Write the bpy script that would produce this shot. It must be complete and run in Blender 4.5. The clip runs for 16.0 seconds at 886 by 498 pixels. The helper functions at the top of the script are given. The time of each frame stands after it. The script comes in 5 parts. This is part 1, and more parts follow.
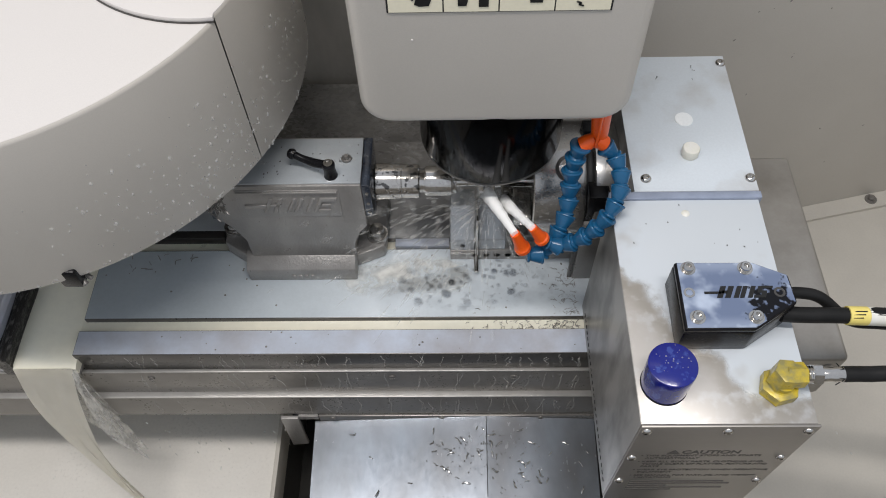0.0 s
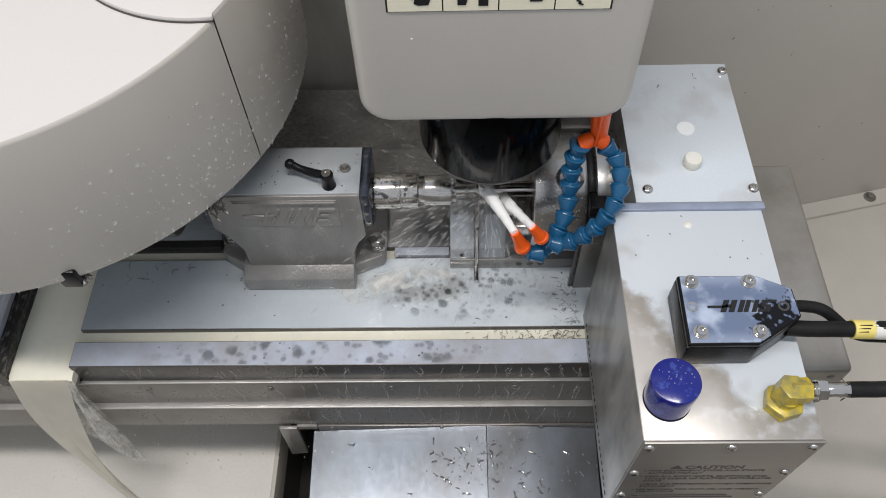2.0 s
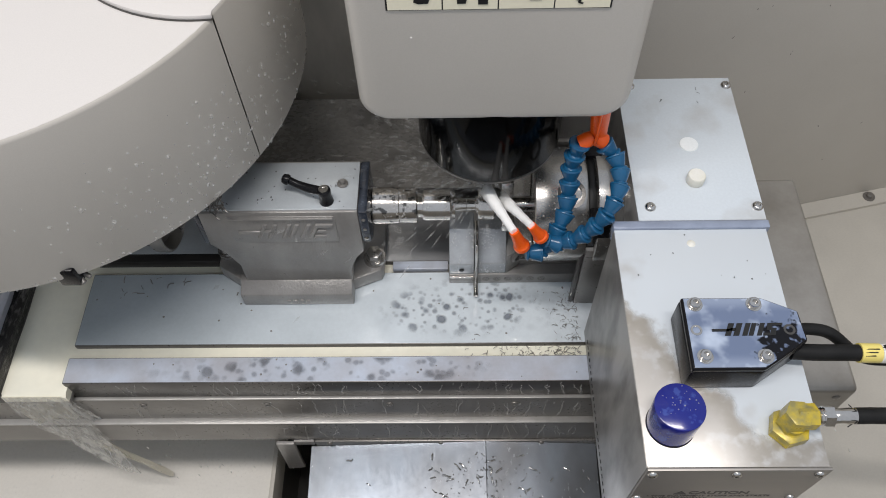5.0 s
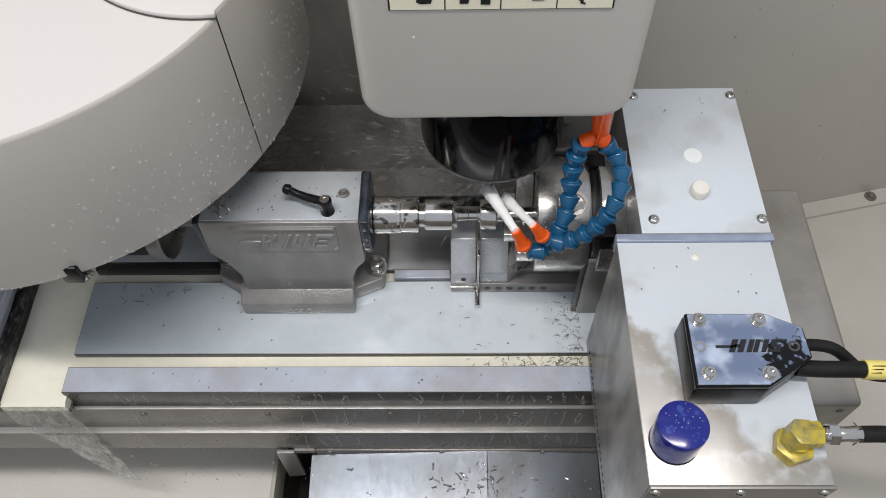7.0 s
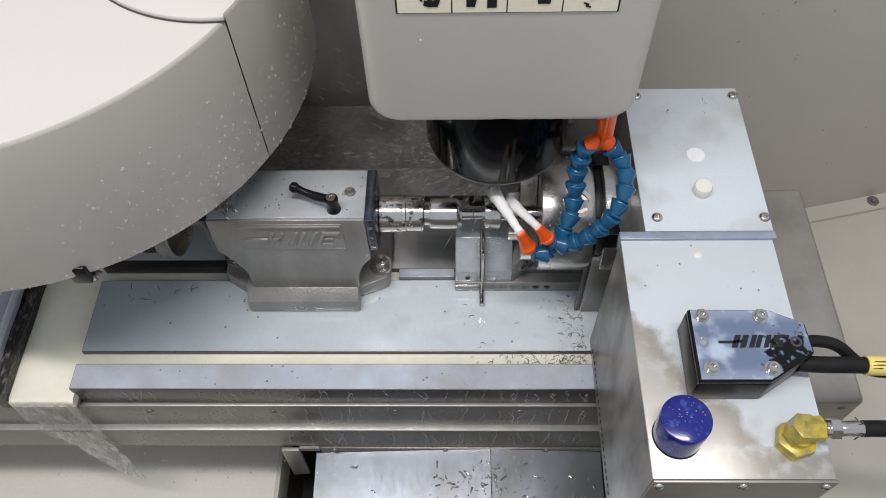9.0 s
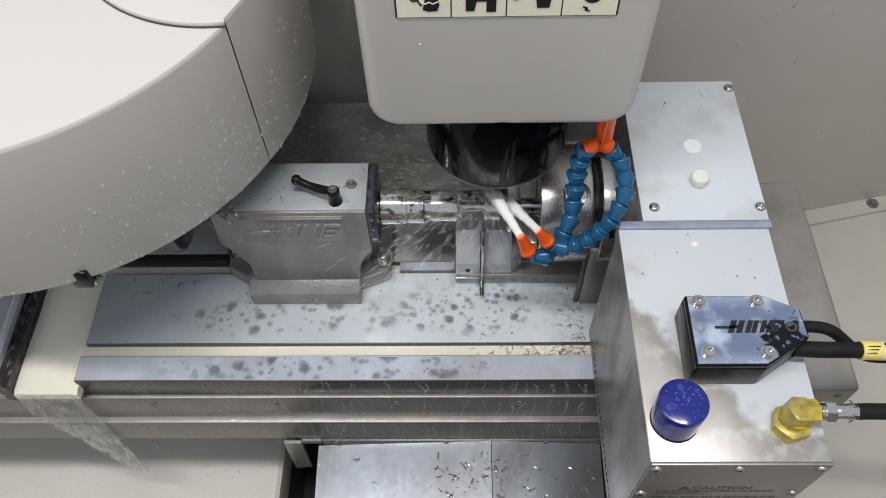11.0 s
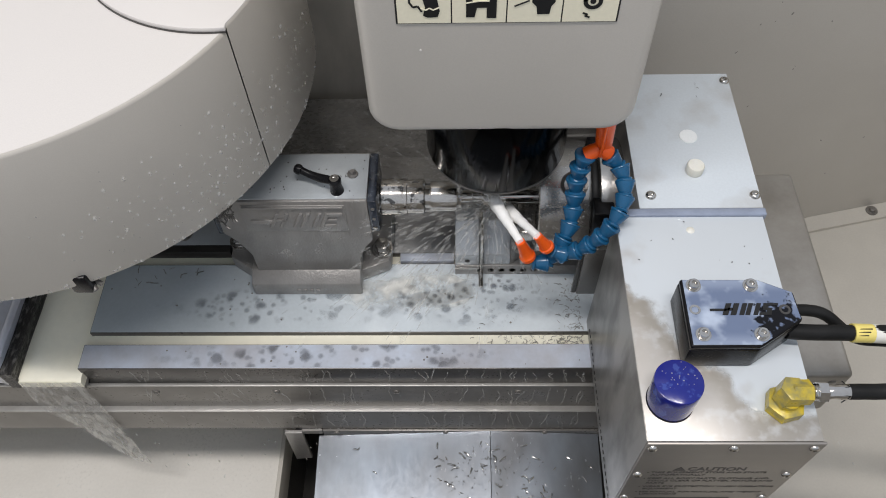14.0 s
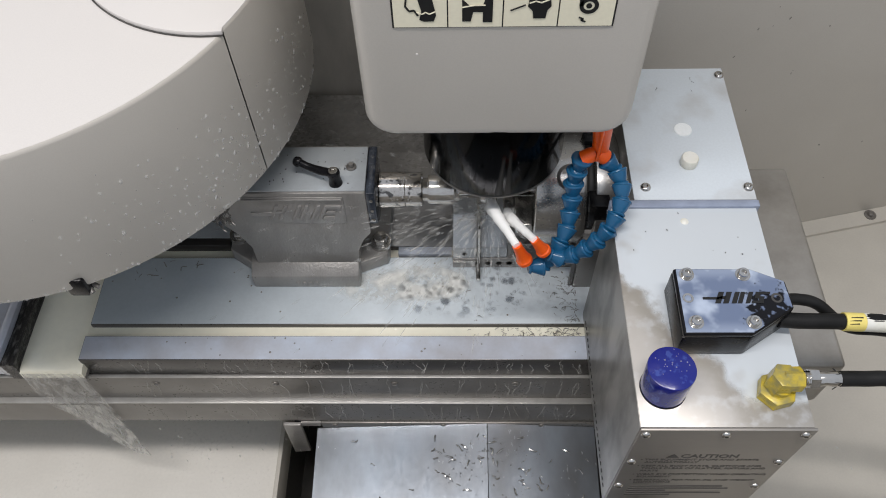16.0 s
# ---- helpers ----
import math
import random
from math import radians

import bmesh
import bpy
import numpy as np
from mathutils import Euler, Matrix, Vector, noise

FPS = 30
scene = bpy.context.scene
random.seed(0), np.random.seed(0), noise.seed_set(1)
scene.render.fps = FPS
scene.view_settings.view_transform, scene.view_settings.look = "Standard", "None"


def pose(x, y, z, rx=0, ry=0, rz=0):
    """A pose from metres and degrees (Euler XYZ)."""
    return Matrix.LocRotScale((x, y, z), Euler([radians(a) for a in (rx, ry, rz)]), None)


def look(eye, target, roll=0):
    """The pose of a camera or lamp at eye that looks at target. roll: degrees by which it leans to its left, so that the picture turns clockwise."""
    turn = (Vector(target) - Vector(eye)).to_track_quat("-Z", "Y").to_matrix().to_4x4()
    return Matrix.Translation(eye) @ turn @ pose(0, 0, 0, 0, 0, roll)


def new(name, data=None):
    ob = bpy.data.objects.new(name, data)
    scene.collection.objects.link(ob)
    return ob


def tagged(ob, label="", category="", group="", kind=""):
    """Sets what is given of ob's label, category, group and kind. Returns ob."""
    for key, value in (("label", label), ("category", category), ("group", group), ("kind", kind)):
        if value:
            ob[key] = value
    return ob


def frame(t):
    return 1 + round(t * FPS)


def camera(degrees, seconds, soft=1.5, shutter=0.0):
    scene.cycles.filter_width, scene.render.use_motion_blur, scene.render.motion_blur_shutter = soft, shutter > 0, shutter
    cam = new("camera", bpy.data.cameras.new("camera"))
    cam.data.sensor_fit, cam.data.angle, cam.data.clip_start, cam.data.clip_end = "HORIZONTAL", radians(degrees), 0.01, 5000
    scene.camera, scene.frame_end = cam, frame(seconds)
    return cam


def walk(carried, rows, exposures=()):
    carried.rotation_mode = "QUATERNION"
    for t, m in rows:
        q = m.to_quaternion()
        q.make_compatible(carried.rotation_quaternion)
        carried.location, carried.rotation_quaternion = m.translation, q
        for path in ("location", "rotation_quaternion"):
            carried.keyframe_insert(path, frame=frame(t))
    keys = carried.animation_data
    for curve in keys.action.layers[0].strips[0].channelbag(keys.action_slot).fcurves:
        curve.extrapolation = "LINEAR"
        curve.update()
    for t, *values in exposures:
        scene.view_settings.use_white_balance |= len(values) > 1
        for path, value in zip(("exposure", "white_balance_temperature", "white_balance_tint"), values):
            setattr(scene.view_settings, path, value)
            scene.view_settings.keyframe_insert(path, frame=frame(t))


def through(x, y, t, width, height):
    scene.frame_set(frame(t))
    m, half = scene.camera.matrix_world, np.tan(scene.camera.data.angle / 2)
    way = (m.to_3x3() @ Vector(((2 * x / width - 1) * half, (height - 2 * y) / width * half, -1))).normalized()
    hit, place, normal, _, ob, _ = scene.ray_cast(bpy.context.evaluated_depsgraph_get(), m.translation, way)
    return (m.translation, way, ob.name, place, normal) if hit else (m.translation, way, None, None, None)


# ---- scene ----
# ---- camera ----
cam = camera(59.47, 16.0, soft=1.0)
walk(cam, [
    (0, pose(-0.1627, -0.4242, 0.9095, 32.955, 1.242, 0.272)),
    (0.5, pose(-0.1628, -0.4242, 0.9094, 32.996, 1.286, 0.214)),
    (1, pose(-0.1624, -0.4239, 0.9094, 32.950, 1.293, 0.145)),
    (1.5, pose(-0.1632, -0.4236, 0.9093, 32.884, 1.276, 0.108)),
    (2, pose(-0.1638, -0.4234, 0.9097, 32.833, 1.241, 0.109)),
    (2.5, pose(-0.1643, -0.4233, 0.9093, 32.816, 1.176, 0.103)),
    (3, pose(-0.1641, -0.4231, 0.9093, 32.800, 1.144, 0.136)),
    (3.5, pose(-0.1640, -0.4235, 0.9094, 32.804, 1.142, 0.120)),
    (4, pose(-0.1643, -0.4232, 0.9090, 32.822, 1.135, 0.090)),
    (6.5, pose(-0.1635, -0.4233, 0.9093, 32.633, 1.143, 0.276)),
    (7, pose(-0.1643, -0.4239, 0.9119, 32.620, 1.129, 0.345)),
    (7.5, pose(-0.1632, -0.4231, 0.9121, 32.674, 1.125, 0.467)),
    (8, pose(-0.1652, -0.4249, 0.9129, 32.782, 1.130, 0.523)),
    (8.5, pose(-0.1675, -0.4283, 0.9145, 32.893, 1.163, 0.544)),
    (9, pose(-0.1679, -0.4304, 0.9146, 33.019, 1.169, 0.534)),
    (11.5, pose(-0.1676, -0.4332, 0.9161, 33.415, 1.303, 0.362)),
    (12, pose(-0.1674, -0.4344, 0.9164, 33.527, 1.296, 0.330)),
    (12.5, pose(-0.1681, -0.4342, 0.9160, 33.654, 1.260, 0.339)),
    (13, pose(-0.1698, -0.4343, 0.9164, 33.752, 1.269, 0.342)),
    (13.5, pose(-0.1685, -0.4337, 0.9162, 33.788, 1.219, 0.386)),
    (14, pose(-0.1684, -0.4333, 0.9150, 33.844, 1.168, 0.460)),
    (14.5, pose(-0.1653, -0.4314, 0.9149, 33.856, 1.187, 0.528)),
    (15, pose(-0.1628, -0.4292, 0.9146, 33.873, 1.175, 0.566)),
    (15.5, pose(-0.1634, -0.4310, 0.9150, 33.987, 1.161, 0.614)),
    (16, pose(-0.1645, -0.4331, 0.9155, 34.080, 1.126, 0.577)),
])

# travel of the machine table along y: seconds, metres
TRAVEL = [(0, 0.0578), (0.5, 0.0540), (1, 0.0500), (1.5, 0.0457), (2, 0.0414), (2.5, 0.0374), (3, 0.0334), (3.5, 0.0289),
          (4, 0.0248), (6.5, 0.0040), (7, 0.0), (7.5, -0.0040), (7.67, -0.0052), (8, -0.0027), (8.5, 0.0016), (9, 0.0055),
          (11.5, 0.0265), (12, 0.0302), (12.5, 0.0349), (13, 0.0386), (13.5, 0.0432), (14, 0.0474), (14.5, 0.0516),
          (15, 0.0559), (15.5, 0.0599), (16, 0.0645)]

# ---- light ----
world = bpy.data.worlds.new("world")
scene.world = world
world.use_nodes = True
wn = world.node_tree.nodes
wn["Background"].inputs[0].default_value = (0.83, 0.89, 1.0, 1)
wn["Background"].inputs[1].default_value = 0.62


def area_lamp(name, eye, target, sx, sy, watts, colour):
    data = bpy.data.lights.new(name, "AREA")
    data.shape, data.size, data.size_y, data.energy, data.color = "RECTANGLE", sx, sy, watts, colour
    ob = new(name, data)
    ob.matrix_world = look(eye, target)
    return ob


area_lamp("work_light", (-0.40, -0.44, 2.55), (-0.36, -0.10, 0.0), 2.0, 0.16, 44, (1.0, 0.95, 0.92))
scene.view_settings.exposure = 0.0

# ---- materials ----
def material(name, colour, rough=0.5, metal=0.0, second=None, scale=30.0, amount=0.5, fine=300.0, bump=0.05, rough_var=0.12,
             coat=0.0, stretch=(1, 1, 1), sharp=(0.35, 0.65), spec=0.5, patchy=False):
    """A surface with two scales of variation: broad stains towards the second colour, and fine grain in gloss and relief."""
    m = bpy.data.materials.new(name)
    m.use_nodes = True
    nt = m.node_tree
    n, l = nt.nodes, nt.links
    b = n["Principled BSDF"]
    co = n.new("ShaderNodeTexCoord")
    mp = n.new("ShaderNodeMapping")
    mp.inputs["Scale"].default_value = stretch
    l.new(co.outputs["Object"], mp.inputs["Vector"])
    broad = n.new("ShaderNodeTexNoise")
    broad.inputs["Scale"].default_value, broad.inputs["Detail"].default_value = scale, 5
    grain = n.new("ShaderNodeTexNoise")
    grain.inputs["Scale"].default_value, grain.inputs["Detail"].default_value = fine, 3
    l.new(mp.outputs[0], broad.inputs["Vector"])
    l.new(mp.outputs[0], grain.inputs["Vector"])
    ramp = n.new("ShaderNodeValToRGB")
    ramp.color_ramp.elements[0].position, ramp.color_ramp.elements[1].position = sharp
    l.new(broad.outputs["Fac"], ramp.inputs["Fac"])
    fac = n.new("ShaderNodeMath")
    fac.operation = "MULTIPLY"
    fac.inputs[1].default_value = amount
    l.new(ramp.outputs["Color"], fac.inputs[0])
    thin = None
    if patchy:
        axis = n.new("ShaderNodeSeparateXYZ")
        l.new(co.outputs["Object"], axis.inputs[0])
        where = n.new("ShaderNodeTexNoise")
        where.inputs["Scale"].default_value, where.inputs["Detail"].default_value = 9, 3
        l.new(mp.outputs[0], where.inputs["Vector"])
        bend = n.new("ShaderNodeMath")
        bend.operation, bend.inputs[1].default_value = "MULTIPLY_ADD", 0.35
        l.new(where.outputs["Fac"], bend.inputs[0])
        l.new(axis.outputs["X"], bend.inputs[2])
        span = n.new("ShaderNodeMapRange")
        span.inputs["From Min"].default_value, span.inputs["From Max"].default_value = -0.02, 0.20
        span.inputs["To Min"].default_value, span.inputs["To Max"].default_value = 0.05, amount
        l.new(bend.outputs[0], span.inputs["Value"])
        l.new(span.outputs[0], fac.inputs[1])
        thin = n.new("ShaderNodeMapRange")
        thin.inputs["From Min"].default_value, thin.inputs["From Max"].default_value = -0.30, 0.10
        l.new(bend.outputs[0], thin.inputs["Value"])
    mix = n.new("ShaderNodeMix")
    mix.data_type = "RGBA"
    second = second or tuple(c * 0.72 for c in colour)
    mix.inputs["A"].default_value, mix.inputs["B"].default_value = (*colour, 1), (*second, 1)
    l.new(fac.outputs[0], mix.inputs["Factor"])
    # base colour goes from darker grey-blue at low x to the full colour
    if thin:
        layer = n.new("ShaderNodeMix")
        layer.data_type = "RGBA"
        layer.inputs["A"].default_value, layer.inputs["B"].default_value = (0.39, 0.44, 0.468, 1), (*colour, 1)
        l.new(thin.outputs[0], layer.inputs["Factor"])
        l.new(layer.outputs["Result"], mix.inputs["A"])
    speck = n.new("ShaderNodeMapRange")
    speck.inputs["From Min"].default_value, speck.inputs["From Max"].default_value = 0.3, 0.7
    speck.inputs["To Min"].default_value, speck.inputs["To Max"].default_value = 0.975, 1.025
    l.new(grain.outputs["Fac"], speck.inputs["Value"])
    shade = n.new("ShaderNodeVectorMath")
    shade.operation = "SCALE"
    l.new(mix.outputs["Result"], shade.inputs[0])
    l.new(speck.outputs[0], shade.inputs["Scale"])
    l.new(shade.outputs["Vector"], b.inputs["Base Color"])
    b.inputs["Metallic"].default_value = metal
    b.inputs["Specular IOR Level"].default_value = spec
    rr = n.new("ShaderNodeMapRange")
    rr.inputs["To Min"].default_value, rr.inputs["To Max"].default_value = max(0.02, rough - rough_var), min(1, rough + rough_var)
    add = n.new("ShaderNodeMath")
    add.operation = "MULTIPLY_ADD"
    add.inputs[1].default_value, add.inputs[2].default_value = 0.6, 0.0
    l.new(grain.outputs["Fac"], add.inputs[0])
    tot = n.new("ShaderNodeMath")
    tot.operation = "MULTIPLY_ADD"
    tot.inputs[1].default_value = 0.4
    l.new(broad.outputs["Fac"], tot.inputs[0])
    l.new(add.outputs[0], tot.inputs[2])
    l.new(tot.outputs[0], rr.inputs["Value"])
    l.new(rr.outputs[0], b.inputs["Roughness"])
    if coat:
        b.inputs["Coat Weight"].default_value, b.inputs["Coat Roughness"].default_value = coat, 0.06
    if bump:
        bp = n.new("ShaderNodeBump")
        bp.inputs["Strength"].default_value, bp.inputs["Distance"].default_value = bump, 0.002
        l.new(tot.outputs[0], bp.inputs["Height"])
        l.new(bp.outputs[0], b.inputs["Normal"])
    return m


def clear(name, rough=0.05, alpha=0.35, milky=(0.93, 0.91, 0.84), through=0.5):
    """Coolant in the air and in thin sheets: part clear, part milky, light shining through it."""
    m = bpy.data.materials.new(name)
    m.use_nodes = True
    n, l = m.node_tree.nodes, m.node_tree.links
    b = n["Principled BSDF"]
    b.inputs["Base Color"].default_value = (*milky, 1)
    b.inputs["Roughness"].default_value = rough
    glow, both, open_air, out = n.new("ShaderNodeBsdfTranslucent"), n.new("ShaderNodeMixShader"), n.new("ShaderNodeBsdfTransparent"), n.new("ShaderNodeMixShader")
    glow.inputs["Color"].default_value = (*milky, 1)
    both.inputs[0].default_value = through
    l.new(b.outputs[0], both.inputs[1])
    l.new(glow.outputs[0], both.inputs[2])
    ripple = n.new("ShaderNodeTexNoise")
    ripple.inputs["Scale"].default_value, ripple.inputs["Detail"].default_value = 28, 2
    co = n.new("ShaderNodeTexCoord")
    l.new(co.outputs["Object"], ripple.inputs["Vector"])
    dense = n.new("ShaderNodeMapRange")
    dense.inputs["From Min"].default_value, dense.inputs["From Max"].default_value = 0.3, 0.7
    dense.inputs["To Min"].default_value, dense.inputs["To Max"].default_value = min(1.0, alpha * 0.75), min(1.0, alpha * 1.25)
    l.new(ripple.outputs["Fac"], dense.inputs["Value"])
    l.new(dense.outputs[0], out.inputs[0])
    l.new(open_air.outputs[0], out.inputs[1])
    l.new(both.outputs[0], out.inputs[2])
    l.new(out.outputs[0], n["Material Output"].inputs["Surface"])
    return m


def node_tools(m):
    """Short ways to add nodes to a material."""
    n, l = m.node_tree.nodes, m.node_tree.links

    def put(node, socket, value):
        if hasattr(value, "links"):
            l.new(value, node.inputs[socket])
        else:
            node.inputs[socket].default_value = value

    def calc(op, a, b=0.0):
        k = n.new("ShaderNodeMath")
        k.operation = op
        put(k, 0, a)
        put(k, 1, b)
        return k.outputs[0]

    def cloud(vector, scale, detail=4):
        k = n.new("ShaderNodeTexNoise")
        k.inputs["Scale"].default_value, k.inputs["Detail"].default_value = scale, detail
        l.new(vector, k.inputs["Vector"])
        return k.outputs["Fac"]

    def ramp(value, lo, hi, to_lo=0.0, to_hi=1.0, smooth=True):
        k = n.new("ShaderNodeMapRange")
        k.interpolation_type = "SMOOTHSTEP" if smooth else "LINEAR"
        put(k, "Value", value)
        for name, v in (("From Min", lo), ("From Max", hi), ("To Min", to_lo), ("To Max", to_hi)):
            k.inputs[name].default_value = v
        return k.outputs[0]

    def blend(fac, a, b):
        k = n.new("ShaderNodeMix")
        k.data_type = "RGBA"
        put(k, "Factor", fac)
        put(k, "A", a if hasattr(a, "links") else (*a, 1))
        put(k, "B", b if hasattr(b, "links") else (*b, 1))
        return k.outputs["Result"]

    co = n.new("ShaderNodeTexCoord").outputs["Object"]
    sep = n.new("ShaderNodeSeparateXYZ")
    l.new(co, sep.inputs[0])
    return put, calc, cloud, ramp, blend, co, sep.outputs


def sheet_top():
    """Stainless top sheet: a milky film, bluish sky reflection in its colour, whose soft, stained edge leaves the front
    corner bare.
    """
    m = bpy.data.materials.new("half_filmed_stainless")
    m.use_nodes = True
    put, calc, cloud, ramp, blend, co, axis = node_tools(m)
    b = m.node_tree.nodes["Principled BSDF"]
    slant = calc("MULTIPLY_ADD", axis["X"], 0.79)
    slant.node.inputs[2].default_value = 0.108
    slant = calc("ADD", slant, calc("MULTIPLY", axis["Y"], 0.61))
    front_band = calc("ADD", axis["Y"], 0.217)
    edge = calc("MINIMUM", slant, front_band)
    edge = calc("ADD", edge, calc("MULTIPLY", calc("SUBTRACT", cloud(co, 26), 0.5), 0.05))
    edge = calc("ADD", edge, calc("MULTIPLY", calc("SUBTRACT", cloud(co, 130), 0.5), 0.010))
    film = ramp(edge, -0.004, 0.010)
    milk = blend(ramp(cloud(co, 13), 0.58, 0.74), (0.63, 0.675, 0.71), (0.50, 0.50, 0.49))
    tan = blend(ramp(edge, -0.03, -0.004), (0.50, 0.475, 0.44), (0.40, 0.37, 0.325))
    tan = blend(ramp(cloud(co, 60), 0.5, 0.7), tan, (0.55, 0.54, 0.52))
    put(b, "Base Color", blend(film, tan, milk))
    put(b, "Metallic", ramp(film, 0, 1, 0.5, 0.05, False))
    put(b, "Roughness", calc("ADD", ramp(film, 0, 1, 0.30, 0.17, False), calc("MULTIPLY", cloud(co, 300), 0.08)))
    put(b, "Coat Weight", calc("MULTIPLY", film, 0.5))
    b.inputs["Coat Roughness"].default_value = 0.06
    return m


def lid_top():
    """Black lid with a thin milky film and bluish sky reflection in its colour, left black round one corner screw."""
    m = bpy.data.materials.new("painted_bluish_sheen")
    m.use_nodes = True
    put, calc, cloud, ramp, blend, co, axis = node_tools(m)
    b = m.node_tree.nodes["Principled BSDF"]
    dx, dy = calc("SUBTRACT", axis["X"], 0.041), calc("ADD", axis["Y"], 0.010)
    far = calc("SQRT", calc("ADD", calc("MULTIPLY", dx, dx), calc("MULTIPLY", calc("MULTIPLY", dy, dy), 0.8)))
    far = calc("ADD", far, calc("MULTIPLY", calc("SUBTRACT", cloud(co, 85, 3), 0.5), 0.075))
    film = ramp(far, 0.017, 0.023)
    pale = ramp(cloud(co, 34, 3), 0.40, 0.66)
    rim = ramp(calc("ABSOLUTE", axis["Y"]), 0.020, 0.033)
    pale = calc("MAXIMUM", pale, calc("MULTIPLY", rim, 0.35))
    blue = blend(pale, (0.14, 0.18, 0.28), (0.45, 0.52, 0.64))
    put(b, "Base Color", blend(film, (0.006, 0.006, 0.008), blue))
    put(b, "Roughness", 0.13)
    put(b, "Specular IOR Level", ramp(film, 0, 1, 0.25, 0.5, False))
    return m


def patch(name, colour, scale, lo, hi, half_x, half_y, strength, rough=0.2, dimples=0):
    """Coolant lying or dimpled in soft blots, thinning out towards an oval outline."""
    m = bpy.data.materials.new(name)
    m.use_nodes = True
    put, calc, cloud, ramp, blend, co, axis = node_tools(m)
    n, l = m.node_tree.nodes, m.node_tree.links
    b = n["Principled BSDF"]
    u, v = calc("DIVIDE", axis["X"], half_x), calc("DIVIDE", axis["Y"], half_y)
    r = calc("SQRT", calc("ADD", calc("MULTIPLY", u, u), calc("MULTIPLY", v, v)))
    r = calc("ADD", r, calc("MULTIPLY", calc("SUBTRACT", cloud(co, 18), 0.5), 0.9))
    inside = ramp(r, 0.95, 0.45)
    if dimples:
        cells = []
        for k in (1.0, 1.9):
            v = n.new("ShaderNodeTexVoronoi")
            v.inputs["Scale"].default_value = dimples * k
            l.new(co, v.inputs["Vector"])
            cells.append(ramp(calc("ADD", v.outputs["Distance"], calc("MULTIPLY", calc("SUBTRACT", cloud(co, scale, 3), 0.5), 1.2)), 0.46, 0.12))
        blots, fine = cells
    else:
        blots = ramp(cloud(co, scale, 3), lo, hi)
        fine = ramp(cloud(co, scale * 2.7, 2), lo + 0.04, hi + 0.05)
    alpha = calc("MULTIPLY", calc("MULTIPLY", calc("MAXIMUM", blots, calc("MULTIPLY", fine, 0.6)), inside), strength)
    put(b, "Base Color", blend(ramp(cloud(co, 70), 0.35, 0.65), colour, tuple(c * 0.75 for c in colour)))
    put(b, "Roughness", rough)
    put(b, "Alpha", alpha)
    return m


def jet_coat():
    """A solid milky jet that frays into mist away from its nozzle."""
    m = bpy.data.materials.new("coolant_jet")
    m.use_nodes = True
    put, calc, cloud, ramp, blend, co, axis = node_tools(m)
    b = m.node_tree.nodes["Principled BSDF"]
    size = calc("SQRT", calc("ADD", calc("MULTIPLY", axis["X"], axis["X"]), calc("ADD", calc("MULTIPLY", axis["Y"], axis["Y"]), calc("MULTIPLY", axis["Z"], axis["Z"]))))
    size = calc("ADD", size, calc("MULTIPLY", calc("SUBTRACT", cloud(co, 110), 0.5), 0.02))
    put(b, "Base Color", (0.97, 0.97, 0.95, 1))
    put(b, "Roughness", 0.35)
    put(b, "Alpha", ramp(size, 0.046, 0.084, 1.0, 0.0))
    return m


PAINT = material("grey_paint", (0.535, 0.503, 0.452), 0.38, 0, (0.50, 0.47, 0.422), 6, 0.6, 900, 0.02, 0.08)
# the grey paint made paler: top light put into the colour
PAINT_LIGHT = material("lit_grey_paint", (0.655, 0.625, 0.595), 0.42, 0, (0.66, 0.63, 0.595), 7, 0.6, 900, 0.02, 0.08)
PAN = material("pan_paint", (0.60, 0.572, 0.51), 0.4, 0, (0.51, 0.485, 0.435), 9, 0.6, 260, 0.03, 0.12)
WALL = material("wall_paint", (0.555, 0.53, 0.485), 0.35, 0, (0.50, 0.475, 0.43), 4, 0.7, 500, 0.02, 0.1)
BACKSHEET = material("wet_dark_steel", (0.55, 0.525, 0.475), 0.34, 0.15, (0.36, 0.345, 0.31), 14, 0.8, 160, 0.1, 0.14, stretch=(1, 1, 0.35))
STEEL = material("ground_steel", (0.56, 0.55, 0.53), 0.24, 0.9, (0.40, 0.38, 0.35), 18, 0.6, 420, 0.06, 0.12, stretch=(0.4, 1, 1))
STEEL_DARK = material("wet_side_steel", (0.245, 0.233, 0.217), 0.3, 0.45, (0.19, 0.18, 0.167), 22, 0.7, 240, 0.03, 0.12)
# milky coolant films; the pale blue of reflected sky is in their colour
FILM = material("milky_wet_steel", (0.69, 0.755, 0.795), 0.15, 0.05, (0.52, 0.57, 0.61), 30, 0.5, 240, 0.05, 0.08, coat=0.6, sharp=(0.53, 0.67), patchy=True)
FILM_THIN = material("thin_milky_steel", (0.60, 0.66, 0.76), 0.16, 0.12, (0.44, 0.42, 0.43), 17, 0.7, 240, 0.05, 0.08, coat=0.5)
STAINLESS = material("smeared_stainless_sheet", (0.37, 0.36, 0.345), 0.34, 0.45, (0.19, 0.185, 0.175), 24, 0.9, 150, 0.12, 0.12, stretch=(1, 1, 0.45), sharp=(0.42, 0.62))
# lid film: milky, with bluish reflected sky put into the colour
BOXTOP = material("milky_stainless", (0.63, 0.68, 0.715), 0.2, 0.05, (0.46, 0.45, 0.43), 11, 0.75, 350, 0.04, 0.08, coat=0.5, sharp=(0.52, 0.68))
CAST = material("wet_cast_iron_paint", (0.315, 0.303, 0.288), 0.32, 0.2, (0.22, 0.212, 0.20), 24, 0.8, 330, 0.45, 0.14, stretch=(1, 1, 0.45))
